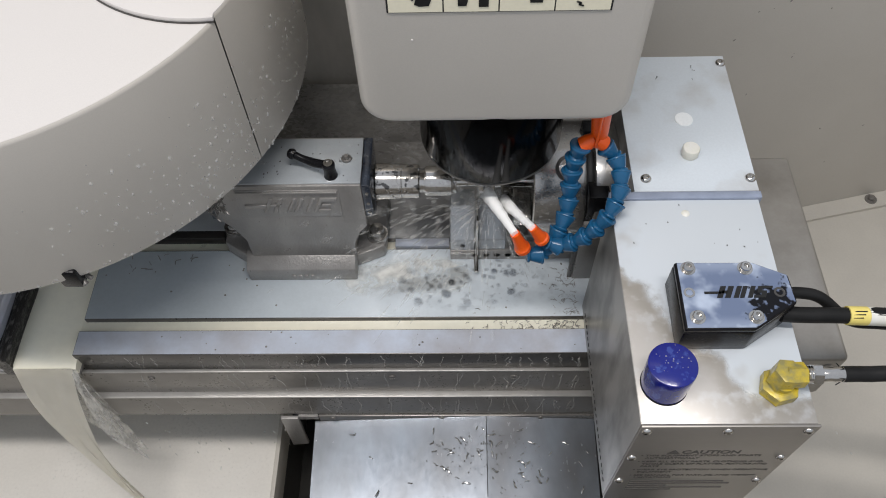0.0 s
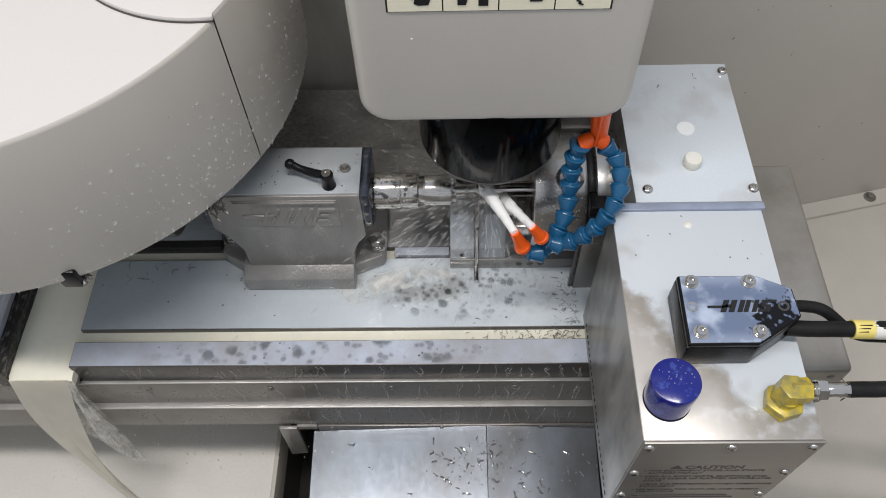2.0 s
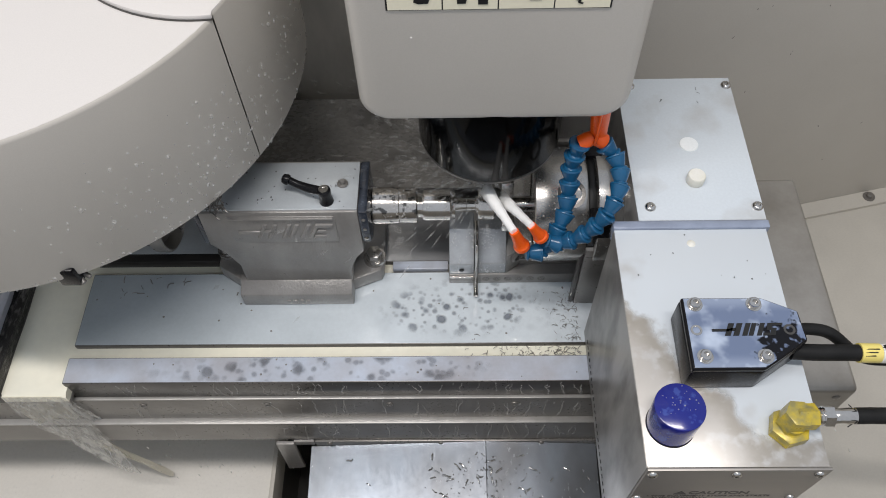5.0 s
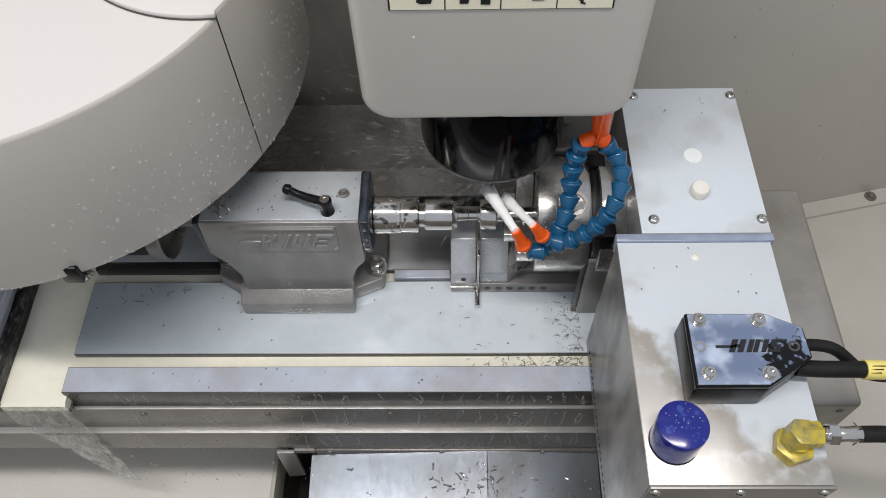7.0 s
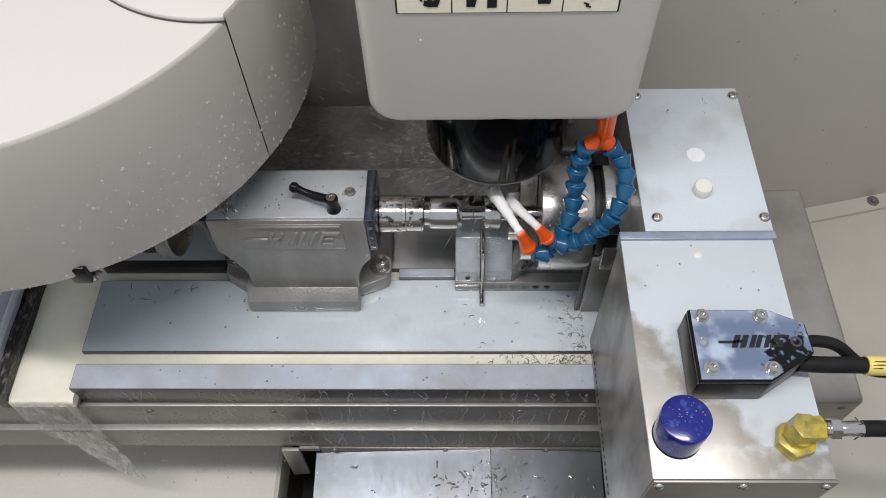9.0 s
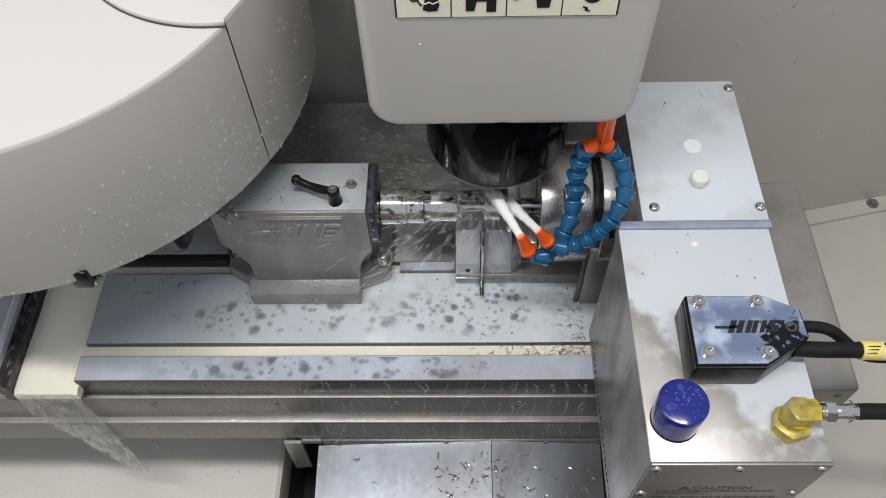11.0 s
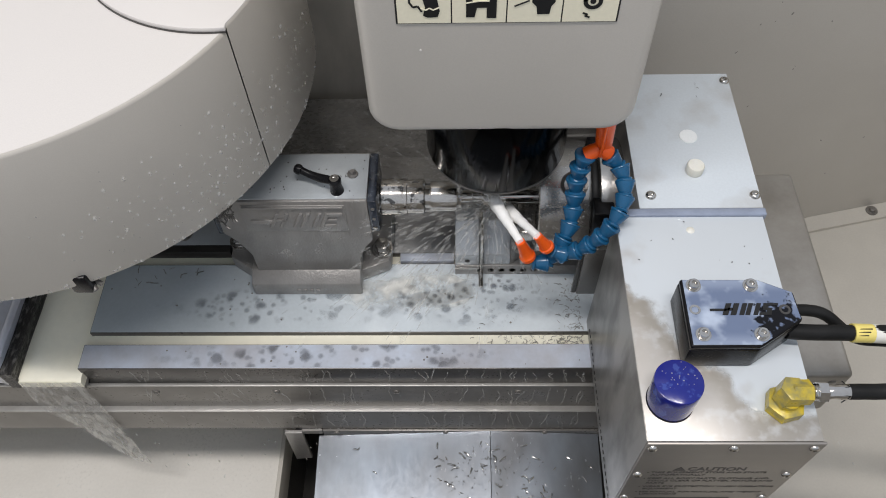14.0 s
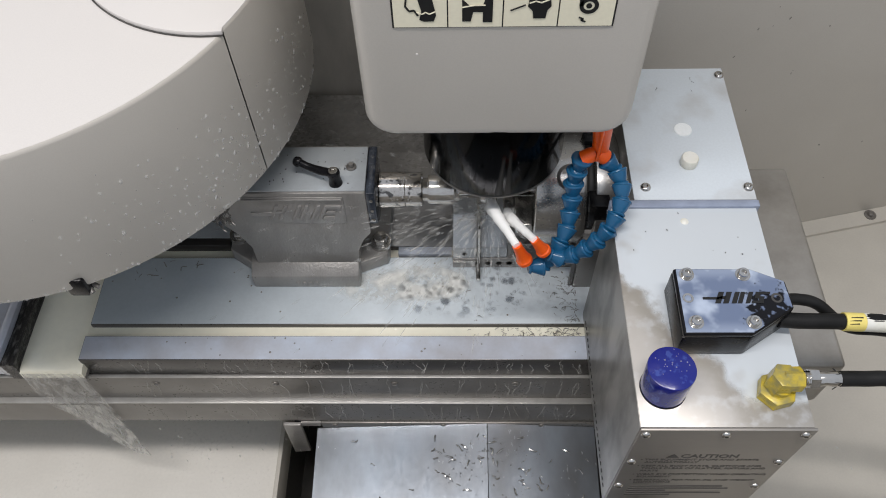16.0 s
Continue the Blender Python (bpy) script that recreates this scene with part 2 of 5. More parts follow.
# milky film on upward cast faces, bluish sky reflection put into the colour
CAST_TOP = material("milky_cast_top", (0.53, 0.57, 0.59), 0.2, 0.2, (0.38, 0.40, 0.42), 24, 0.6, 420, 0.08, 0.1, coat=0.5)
COOLANT = material("milky_coolant", (0.93, 0.895, 0.74), 0.12, 0, (0.76, 0.76, 0.65), 12, 0.5, 90, 0.04, 0.05, coat=0.4)
BLACK = material("black_plastic", (0.006, 0.006, 0.007), 0.25, 0, (0.012, 0.012, 0.014), 30, 0.5, 600, 0.06, 0.1, spec=0.2)
RUBBER = material("black_rubber", (0.008, 0.008, 0.008), 0.5, 0, (0.018, 0.018, 0.018), 50, 0.6, 500, 0.12, 0.1, spec=0.2)
BRUSH = material("wet_black_wiper", (0.016, 0.015, 0.014), 0.35, 0, (0.17, 0.165, 0.155), 230, 0.8, 700, 0.9, 0.2, stretch=(1, 0.35, 1), sharp=(0.52, 0.66))
NOSE = material("blackened_steel", (0.0012, 0.0012, 0.0012), 0.10, 0.0, (0.003, 0.003, 0.003), 20, 0.5, 300, 0.02, 0.05, spec=0.04)
BLUE = material("blue_plastic", (0.010, 0.092, 0.20), 0.2, 0, (0.009, 0.075, 0.17), 60, 0.5, 600, 0.04, 0.1)
ORANGE = material("orange_plastic", (0.86, 0.115, 0.008), 0.3, 0, (0.75, 0.085, 0.006), 60, 0.5, 600, 0.04, 0.1)
CAP_BLUE = material("blue_cap_plastic", (0.004, 0.010, 0.19), 0.2, 0, (0.05, 0.09, 0.36), 85, 0.6, 400, 0.05, 0.1, sharp=(0.60, 0.66), coat=0.3)
YELLOW = material("worn_yellow_paint", (0.62, 0.46, 0.025), 0.3, 0.1, (0.22, 0.21, 0.11), 95, 0.85, 400, 0.1, 0.12)
CHROME = material("bright_steel", (0.62, 0.60, 0.57), 0.16, 1.0, (0.45, 0.43, 0.40), 60, 0.5, 500, 0.05, 0.08)
CREAM = material("cream_label", (0.85, 0.80, 0.62), 0.4, 0, (0.82, 0.77, 0.6), 20, 0.4, 300, 0.0, 0.05)
INK = material("black_ink", (0.005, 0.005, 0.005), 0.5, 0, None, 40, 0.3, 300, 0.0, 0.05)
ETCH = material("dark_etching", (0.10, 0.095, 0.09), 0.5, 0.4, None, 40, 0.3, 300, 0.0, 0.05)
WHITE = material("white_nylon", (0.80, 0.79, 0.73), 0.4, 0, (0.68, 0.66, 0.52), 60, 0.5, 400, 0.03, 0.08)
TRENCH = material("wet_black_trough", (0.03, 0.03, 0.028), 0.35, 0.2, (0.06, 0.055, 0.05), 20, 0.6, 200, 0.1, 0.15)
# wet pan paint, raised in colour for the stronger lamp light on the left
PAN_WET_LIT = material("wet_lit_pan", (0.84, 0.815, 0.755), 0.3, 0, (0.76, 0.735, 0.675), 8, 0.6, 200, 0.03, 0.1)
# ledge steel, paler than the apron faces
LEDGE = material("pale_ledge_steel", (0.43, 0.42, 0.40), 0.35, 0.35, (0.33, 0.32, 0.30), 40, 0.7, 300, 0.03, 0.1)
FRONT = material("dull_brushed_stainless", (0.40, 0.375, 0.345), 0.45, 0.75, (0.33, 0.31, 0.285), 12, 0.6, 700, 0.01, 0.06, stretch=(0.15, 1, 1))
REAR_WET = material("wet_rear_steel", (0.42, 0.43, 0.435), 0.2, 0.3, (0.20, 0.20, 0.20), 13, 0.85, 200, 0.05, 0.1, stretch=(0.4, 1, 1), coat=0.4)
LID_SHEEN = lid_top()
SHEET_TOP = sheet_top()
JET = jet_coat()
CREAMY = clear("creamy_coolant", rough=0.2, alpha=1.25, milky=(0.98, 0.96, 0.89), through=0.35)
QUILL = material("pitted_bright_steel", (0.60, 0.57, 0.53), 0.16, 1.0, (0.05, 0.05, 0.05), 110, 0.85, 500, 0.08, 0.08, sharp=(0.54, 0.60))
BLOCK = material("milky_wet_block", (0.50, 0.525, 0.545), 0.25, 0.3, (0.33, 0.335, 0.34), 40, 0.6, 400, 0.05, 0.1, coat=0.3)
CHIP = material("wet_bright_chip", (0.66, 0.655, 0.64), 0.2, 0.85, (0.30, 0.29, 0.27), 300, 0.8, 900, 0.1, 0.1)
LAMP_GLINT = material("white_lamp_glint", (0.86, 0.88, 0.87), 0.25, 0, (0.80, 0.83, 0.83), 60, 0.5, 400, 0.0, 0.06)
SADDLE = material("wet_dark_saddle_steel", (0.25, 0.24, 0.222), 0.28, 0.2, (0.13, 0.124, 0.115), 16, 0.9, 160, 0.1, 0.12, stretch=(0.7, 1, 1), sharp=(0.42, 0.62))
JOINT = material("bluish_joint_steel", (0.34, 0.39, 0.50), 0.2, 0.2, (0.22, 0.25, 0.32), 30, 0.7, 300, 0.03, 0.08, coat=0.4)
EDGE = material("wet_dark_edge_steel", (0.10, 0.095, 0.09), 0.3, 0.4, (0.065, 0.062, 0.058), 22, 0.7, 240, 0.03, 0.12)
SIDE = material("stained_dull_steel", (0.36, 0.342, 0.312), 0.36, 0.45, (0.22, 0.203, 0.175), 15, 0.85, 260, 0.0, 0.06)
TRAY = material("wet_sheet_steel", (0.31, 0.345, 0.39), 0.24, 0.55, (0.17, 0.17, 0.172), 10, 0.8, 130, 0.04, 0.1, stretch=(1.4, 0.7, 1), sharp=(0.38, 0.70))
SPRAY = clear("coolant_spray", rough=0.5, alpha=0.17, milky=(0.97, 0.96, 0.92))
MIST = clear("coolant_mist", rough=0.6, alpha=0.055, milky=(0.97, 0.96, 0.92))
FALL = clear("falling_milk", rough=0.2, alpha=0.8, milky=(0.97, 0.96, 0.93), through=0.5)
DRIP = clear("running_drip", rough=0.1, alpha=0.40, milky=(0.85, 0.84, 0.80), through=0.2)
DROP = clear("milky_drop", rough=0.06, alpha=0.30, milky=(0.92, 0.92, 0.90), through=0.25)

# ---- building helpers ----
ORIGIN = {}
RIDERS = []


def finish(bm, mat, smooth=True, angle=38):
    me = bpy.data.meshes.new("mesh")
    bmesh.ops.recalc_face_normals(bm, faces=bm.faces[:])
    if smooth:
        for f in bm.faces:
            f.smooth = True
        for e in bm.edges:
            if len(e.link_faces) == 2 and e.calc_face_angle(0) > radians(angle):
                e.smooth = False
    bm.to_mesh(me)
    bm.free()
    me.materials.append(mat)
    return me


def thing(name, origin, label, category, bm=None, mat=None, group="", kind="", rides=False):
    """A top-level thing with its origin at its base; geometry is given in the room's coordinates."""
    o = Vector(origin)
    data = None
    if bm is not None:
        bmesh.ops.translate(bm, verts=bm.verts[:], vec=-o)
        data = finish(bm, mat)
    ob = new(name, data)
    ob.location = o
    ORIGIN[ob.name] = o
    if rides:
        RIDERS.append(ob)
    return tagged(ob, label, category, group, kind)


def part(name, bm, mat, parent, label="", kind=""):
    o = ORIGIN[parent.name]
    bmesh.ops.translate(bm, verts=bm.verts[:], vec=-o)
    ob = new(name, finish(bm, mat))
    ob.parent = parent
    ORIGIN[ob.name] = o
    return tagged(ob, label, "", "", kind)


def share(name, source, parent, offset):
    """Another piece on the same mesh, shifted by offset."""
    ob = new(name, source.data)
    ob.parent = parent
    ob.location = source.location + Vector(offset)
    ORIGIN[ob.name] = ORIGIN[parent.name]
    return ob


def box(x0, x1, y0, y1, z0, z1, bevel=0.0, seg=2, bm=None):
    b = bmesh.new()
    bmesh.ops.create_cube(b, size=1)
    bmesh.ops.transform(b, verts=b.verts[:], matrix=Matrix.Translation(((x0 + x1) / 2, (y0 + y1) / 2, (z0 + z1) / 2)) @ Matrix.Diagonal((x1 - x0, y1 - y0, z1 - z0, 1)))
    if bevel:
        bmesh.ops.bevel(b, geom=b.edges[:], offset=bevel, segments=seg, affect="EDGES", profile=0.5)
    return join(bm, b)


def join(bm, b):
    if bm is None:
        return b
    me = bpy.data.meshes.new("tmp")
    b.to_mesh(me)
    b.free()
    bm.from_mesh(me)
    bpy.data.meshes.remove(me)
    return bm


def prism(points, axis, a, b, bevel=0.0, seg=2, bm=None):
    """A polygon extruded along axis from a to b; the points are the two other coordinates in x, y, z order."""
    m = bmesh.new()
    def place(p, v):
        q = list(p)
        q.insert("xyz".index(axis), v)
        return q
    lo = [m.verts.new(place(p, a)) for p in points]
    hi = [m.verts.new(place(p, b)) for p in points]
    m.faces.new(lo)
    m.faces.new(hi)
    for i in range(len(points)):
        j = (i + 1) % len(points)
        m.faces.new((lo[i], lo[j], hi[j], hi[i]))
    bmesh.ops.recalc_face_normals(m, faces=m.faces[:])
    if bevel:
        bmesh.ops.bevel(m, geom=m.edges[:], offset=bevel, segments=seg, affect="EDGES", profile=0.5)
    return join(bm, m)


def lathe(profile, start, way, seg=40, bm=None, close=True):
    """Turns a profile of (radius, distance) round the axis that leaves start along way."""
    m = bmesh.new()
    turn = Vector(way).to_track_quat("Z", "Y").to_matrix().to_4x4()
    turn.translation = Vector(start)
    rings = []
    for r, h in profile:
        rings.append([m.verts.new(turn @ Vector((max(r, 1e-5) * math.cos(2 * math.pi * i / seg), max(r, 1e-5) * math.sin(2 * math.pi * i / seg), h))) for i in range(seg)])
    for a, b in zip(rings, rings[1:]):
        for i in range(seg):
            j = (i + 1) % seg
            m.faces.new((a[i], a[j], b[j], b[i]))
    if close:
        m.faces.new(rings[0])
        m.faces.new(rings[-1])
    return join(bm, m)


def rod(p, q, r, r2=None, seg=20, bm=None, bevel=0.0):
    p, q = Vector(p), Vector(q)
    h, r2 = (q - p).length, r if r2 is None else r2
    prof = [(r, 0), (r2, h)]
    if bevel:
        prof = [(r - bevel, 0), (r, bevel), (r2, h - bevel), (r2 - bevel, h)]
    return lathe(prof, p, q - p, seg, bm)


def curve_points(points, steps=10):
    """A smooth line through the points."""
    P = [Vector(p) for p in points]
    P = [2 * P[0] - P[1]] + P + [2 * P[-1] - P[-2]]
    out = []
    for a, b, c, d in zip(P, P[1:], P[2:], P[3:]):
        for i in range(steps):
            t = i / steps
            out.append(0.5 * (2 * b + (c - a) * t + (2 * a - 5 * b + 4 * c - d) * t * t + (3 * b - a - 3 * c + d) * t ** 3))
    return out + [P[-2]]


def sweep(points, radii, seg=12, bm=None):
    m = bmesh.new()
    n = len(points)
    if not hasattr(radii, "__len__"):
        radii = [radii] * n
    rings, up = [], Vector((0.13, 0.21, 0.97))
    for i, p in enumerate(points):
        t = (Vector(points[min(i + 1, n - 1)]) - Vector(points[max(i - 1, 0)])).normalized()
        u = (up - up.dot(t) * t).normalized()
        up = u
        v = t.cross(u)
        rings.append([m.verts.new(Vector(p) + radii[i] * (math.cos(2 * math.pi * k / seg) * u + math.sin(2 * math.pi * k / seg) * v)) for k in range(seg)])
    for a, b in zip(rings, rings[1:]):
        for i in range(seg):
            j = (i + 1) % seg
            m.faces.new((a[i], a[j], b[j], b[i]))
    m.faces.new(rings[0])
    m.faces.new(rings[-1])
    return join(bm, m)


def button_screw(p, way, r, h, parent, name="screw", mat=None):
    """A round-headed socket screw: domed head and sunk hexagon socket."""
    p, w = Vector(p), Vector(way).normalized()
    prof = [(r, 0), (r, h * 0.25), (r * 0.86, h * 0.7), (r * 0.6, h), (r * 0.42, h), (r * 0.40, h * 0.45)]
    return part(name, lathe(prof, p, w, 18), mat or CHROME, parent)


def hexagon(p, way, r, h, bm=None, bevel=0.0008, turn=0.0):
    m = bmesh.new()
    rot = Vector(way).to_track_quat("Z", "Y").to_matrix().to_4x4()
    rot.translation = Vector(p)
    rings = [[m.verts.new(rot @ Vector((rr * math.cos(math.pi / 3 * i + turn), rr * math.sin(math.pi / 3 * i + turn), z))) for i in range(6)]
             for rr, z in ((r - bevel, 0), (r, bevel), (r, h - bevel), (r - bevel * 2, h))]
    for a, b in zip(rings, rings[1:]):
        for i in range(6):
            m.faces.new((a[i], a[(i + 1) % 6], b[(i + 1) % 6], b[i]))
    m.faces.new(rings[0])
    m.faces.new(rings[-1])
    return join(bm, m)

# ---- setting ----
def structure(name, bm, mat, label, category):
    return thing(name, (0, 0, 0), label, category, bm, mat, "", "structure")


floor_left = structure("floor_1", box(-1.5, -0.4816, -0.62, 0.95, -0.42, -0.4), PAN_WET_LIT, "pale painted chip pan floor, wet, coloured brighter as if strongly lit", "floor")
part("flange", box(-0.4816, -0.474, -0.62, 0.95, -0.46, -0.393, 0.001), PAN, floor_left)
structure("floor_2", box(0.16, 1.3, -0.62, 0.95, -0.42, -0.4), PAN, "pale painted chip pan floor", "floor")
# trough below the gap; the gap's darkness is put into its near-black colour
structure("trough_floor", box(-0.48, 0.17, -0.62, 0.95, -0.62, -0.6), TRENCH, "wet chip trough under the table, coloured dark for the gap's shade", "floor")
structure("trough_side_1", box(-0.4815, -0.4755, -0.62, 0.95, -0.6, -0.461), TRENCH, "trough wall coloured dark for the gap's shade", "wall")
structure("trough_side_2", box(0.152, 0.16, -0.62, 0.95, -0.6, -0.4), TRENCH, "trough wall coloured dark for the gap's shade", "wall")
# the slanting rear panel on the right, with its bolted foot flange
SLOPE = 0.2217


def slanted(x0, x1, y_off, thick, z0, z1):
    y0, y1 = 0.5187 + SLOPE * (x0 - 0.5508) + y_off, 0.5187 + SLOPE * (x1 - 0.5508) + y_off
    return prism([(x0, y0), (x1, y1), (x1, y1 + thick), (x0, y0 + thick)], "z", z0, z1)


wall_right_rear = structure("wall_rear_right", slanted(0.06, 1.25, 0.0, 0.02, -0.4, 0.75), WALL, "beige painted enclosure panel with fine splashes", "wall")
flange = structure("trim", slanted(0.3, 1.25, -0.035, 0.0345, -0.3995, -0.392), PAN, "painted floor flange along the panel", "trim")
structure("wall_rear", box(-1.5, 0.1, 0.56, 0.58, -0.6, 0.75), BACKSHEET, "dark wet steel way cover behind the table", "wall")
structure("wall_left", box(-1.52, -1.5, -0.64, 0.97, -0.6, 0.75), WALL, "beige painted enclosure side", "wall")
structure("wall_right", box(1.25, 1.27, -0.64, 0.97, -0.6, 0.75), WALL, "beige painted enclosure side", "wall")
# unseen front panel, high enough to keep low sky light off the pan
structure("wall_front", box(-1.5, 1.25, -0.64, -0.62, -0.6, 0.25), WALL, "unseen beige panel at the front, added to block low sky light", "wall")
wall_bolt = thing("flange_bolt", (0.684, 0.5325, -0.392), "rusty bolt with washer on the floor flange", "bolt",
                  lathe([(0.012, 0), (0.012, 0.002), (0.0065, 0.0025), (0.0065, 0.008), (0.005, 0.0095)], (0.684, 0.533, -0.392), (0, 0, 1), 16), STEEL_DARK)
for x in (-0.3637, -0.62, -0.12):
    thing("cover_bolt", (x, 0.56, -0.20), "dark screw in the rear cover", "screw",
          lathe([(0.008, 0), (0.008, 0.003), (0.005, 0.006)], (x, 0.56, -0.20), (0, -1, 0), 14), STEEL_DARK, "rear cover screws")

# ---- spindle head ----
HX0, HX1, HY = -0.2550, -0.0005, 0.085
def rounded_head():
    """The cover's outline seen from the front, with rounded lower corners, its front edges rolled over."""
    pts, r = [], 0.030
    z0, z1 = 0.3455, 0.80
    for cx, a0 in ((HX0 + r, 180), (HX1 - r, 270)):
        for i in range(9):
            a = radians(a0 + 90 * i / 8)
            pts.append((cx + r * math.cos(a), z0 + r + r * math.sin(a)))
    pts += [(HX1, z1), (HX0, z1)]
    bm = prism(pts, "y", HY, 0.46)
    front = [e for e in bm.edges if all(v.co.y < HY + 1e-4 for v in e.verts)]
    bmesh.ops.bevel(bm, geom=front, offset=0.010, segments=5, affect="EDGES", profile=0.5)
    return bm


spindle_head = thing("spindle_head", (-0.129, 0.25, 0.235), "grey painted spindle head cover with black nose", "spindle head")
cover = part("cover", rounded_head(), PAINT, spindle_head, "grey painted sheet cover with rounded corners")
SP = (-0.1265, 0.165)
part("nose", lathe([(0.0, 0.37), (0.068, 0.37), (0.079, 0.363), (0.079, 0.251), (0.0775, 0.2485), (0.074, 0.247), (0.074, 0.244), (0.070, 0.242), (0.03, 0.242), (0.03, 0.25)],
                   (*SP, 0), (0, 0, 1), 72), NOSE, spindle_head, "glossy black spindle nose")
part("nose_ring", lathe([(0.0752, 0.2472), (0.0775, 0.2465), (0.0775, 0.2445), (0.0752, 0.2438)], (*SP, 0), (0, 0, 1), 72, close=False), STEEL_DARK, spindle_head)
part("tool_holder", lathe([(0.0, 0.30), (0.024, 0.30), (0.024, 0.225), (0.031, 0.222), (0.031, 0.212), (0.022, 0.205), (0.02, 0.18), (0.006, 0.175), (0.006, 0.14), (0.0, 0.14)],
                          (*SP, 0), (0, 0, 1), 32), STEEL_DARK, spindle_head, "steel tool holder with a slim cutter")
# the strip of four picture labels
LX = [-0.2197, -0.1742, -0.1287, -0.0832, -0.0375]
label_plate = part("label_strip", box(LX[0] - 0.001, LX[4] + 0.001, HY - 0.0006, HY + 0.002, 0.4815, 0.532), INK, spindle_head, "cream picture labels with black borders")
for a, b in zip(LX, LX[1:]):
    part("picture_tile", box(a + 0.0006, b - 0.0006, HY - 0.0012, HY, 0.4825, 0.531), CREAM, label_plate)


def flat(points, y, bm=None, depth=0.0005):
    return prism(points, "y", y - depth, y, bm=bm)


yy = HY - 0.00125
def ink(name, bm):
    part(name, bm, INK, label_plate)


def stroke(points, w, y, bm=None):
    """A flat drawn line of width w."""
    for (x0, z0), (x1, z1) in zip(points, points[1:]):
        d = Vector((x1 - x0, z1 - z0)).normalized()
        nx, nz = -d.y * w / 2, d.x * w / 2
        bm = flat([(x0 + nx, z0 + nz), (x1 + nx, z1 + nz), (x1 - nx, z1 - nz), (x0 - nx, z0 - nz)], y, bm)
    return bm


a = LX[0]
ink("picture", flat([(a + 0.022, 0.4905), (a + 0.026, 0.4885), (a + 0.034, 0.489), (a + 0.036, 0.495), (a + 0.033, 0.512), (a + 0.021, 0.512), (a + 0.024, 0.499)], yy,
                    stroke([(a + 0.012, 0.512), (a + 0.011, 0.504), (a + 0.014, 0.499), (a + 0.018, 0.500), (a + 0.021, 0.4945)], 0.0016, yy)))
a = LX[1]
ink("picture", flat([(a + 0.012, 0.4885), (a + 0.019, 0.4885), (a + 0.021, 0.498), (a + 0.029, 0.498), (a + 0.029, 0.4875), (a + 0.037, 0.4875), (a + 0.037, 0.511), (a + 0.031, 0.511), (a + 0.029, 0.505), (a + 0.019, 0.503), (a + 0.012, 0.511)], yy))
a = LX[2]
ink("picture", flat([(a + 0.025, 0.491), (a + 0.035, 0.491), (a + 0.036, 0.499), (a + 0.039, 0.503), (a + 0.038, 0.512), (a + 0.021, 0.512), (a + 0.020, 0.503), (a + 0.024, 0.4985)], yy,
                    stroke([(a + 0.006, 0.499), (a + 0.018, 0.5045)], 0.0012, yy)))
a = LX[3]
ring = bmesh.new()
for r0, r1, cz in ((0.0078, 0.0045, 0.503), (0.0024, 0.0, 0.503)):
    lathe([(r0, 0), (r0, 0.0005), (max(r1, 0.0002), 0.0005), (max(r1, 0.0002), 0)], (a + 0.024, yy, cz), (0, -1, 0), 28, ring, close=False)
stroke([(a + 0.017, 0.4915), (a + 0.021, 0.490), (a + 0.019, 0.4885), (a + 0.023, 0.487)], 0.0014, yy, ring)
stroke([(a + 0.0175, 0.512), (a + 0.0175, 0.503)], 0.003, yy, ring)
ink("picture", ring)
def gap(points, w):
    part("picture_line", stroke(points, w, yy - 0.0006), CREAM, label_plate)


a = LX[0]
gap([(a + 0.020, 0.4985), (a + 0.0245, 0.4965), (a + 0.0275, 0.4985), (a + 0.0305, 0.4965), (a + 0.0355, 0.4990)], 0.0009)
a = LX[1]
gap([(a + 0.012, 0.5030), (a + 0.022, 0.5050), (a + 0.031, 0.5050)], 0.0009)
a = LX[2]
gap([(a + 0.021, 0.5065), (a + 0.026, 0.5085), (a + 0.0305, 0.5070), (a + 0.037, 0.5100)], 0.0010)
# a small tag and rivet mark on the cover
part("rivet", lathe([(0.0012, 0), (0.0008, 0.0006)], (-0.2015, HY, 0.452), (0, -1, 0), 10), PAINT_LIGHT, spindle_head)

# ---- tool changer ----
CX, CY, CR, CZ0, CZ1 = -0.669, 0.2745, 0.3225, 0.247, 0.44
SEAM = radians(-27.0)
changer = thing("tool_changer", (CX, CY, CZ0), "large round grey painted tool changer cover with splashes", "tool changer")


def skirt(a0, a1, seg, top=CZ1):
    m = bmesh.new()
    prof = [(CR - 0.004, CZ0), (CR, CZ0 - 0.0008), (CR + 0.001, CZ0 + 0.002), (CR, top - 0.004), (CR - 0.0008, top - 0.0010), (CR - 0.0020, top), (CR - 0.0026, top - 0.0002)]
    rings = []
    for i in range(seg + 1):
        t = a0 + (a1 - a0) * i / seg
        rings.append([m.verts.new((CX + r * math.cos(t), CY + r * math.sin(t), z)) for r, z in prof])
    for p, q in zip(rings, rings[1:]):
        for k in range(len(prof) - 1):
            m.faces.new((p[k], q[k], q[k + 1], p[k + 1]))
    return m


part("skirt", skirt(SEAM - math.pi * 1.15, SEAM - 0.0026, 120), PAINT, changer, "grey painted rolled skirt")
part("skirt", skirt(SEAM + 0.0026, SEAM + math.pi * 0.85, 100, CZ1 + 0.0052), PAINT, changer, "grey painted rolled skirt")
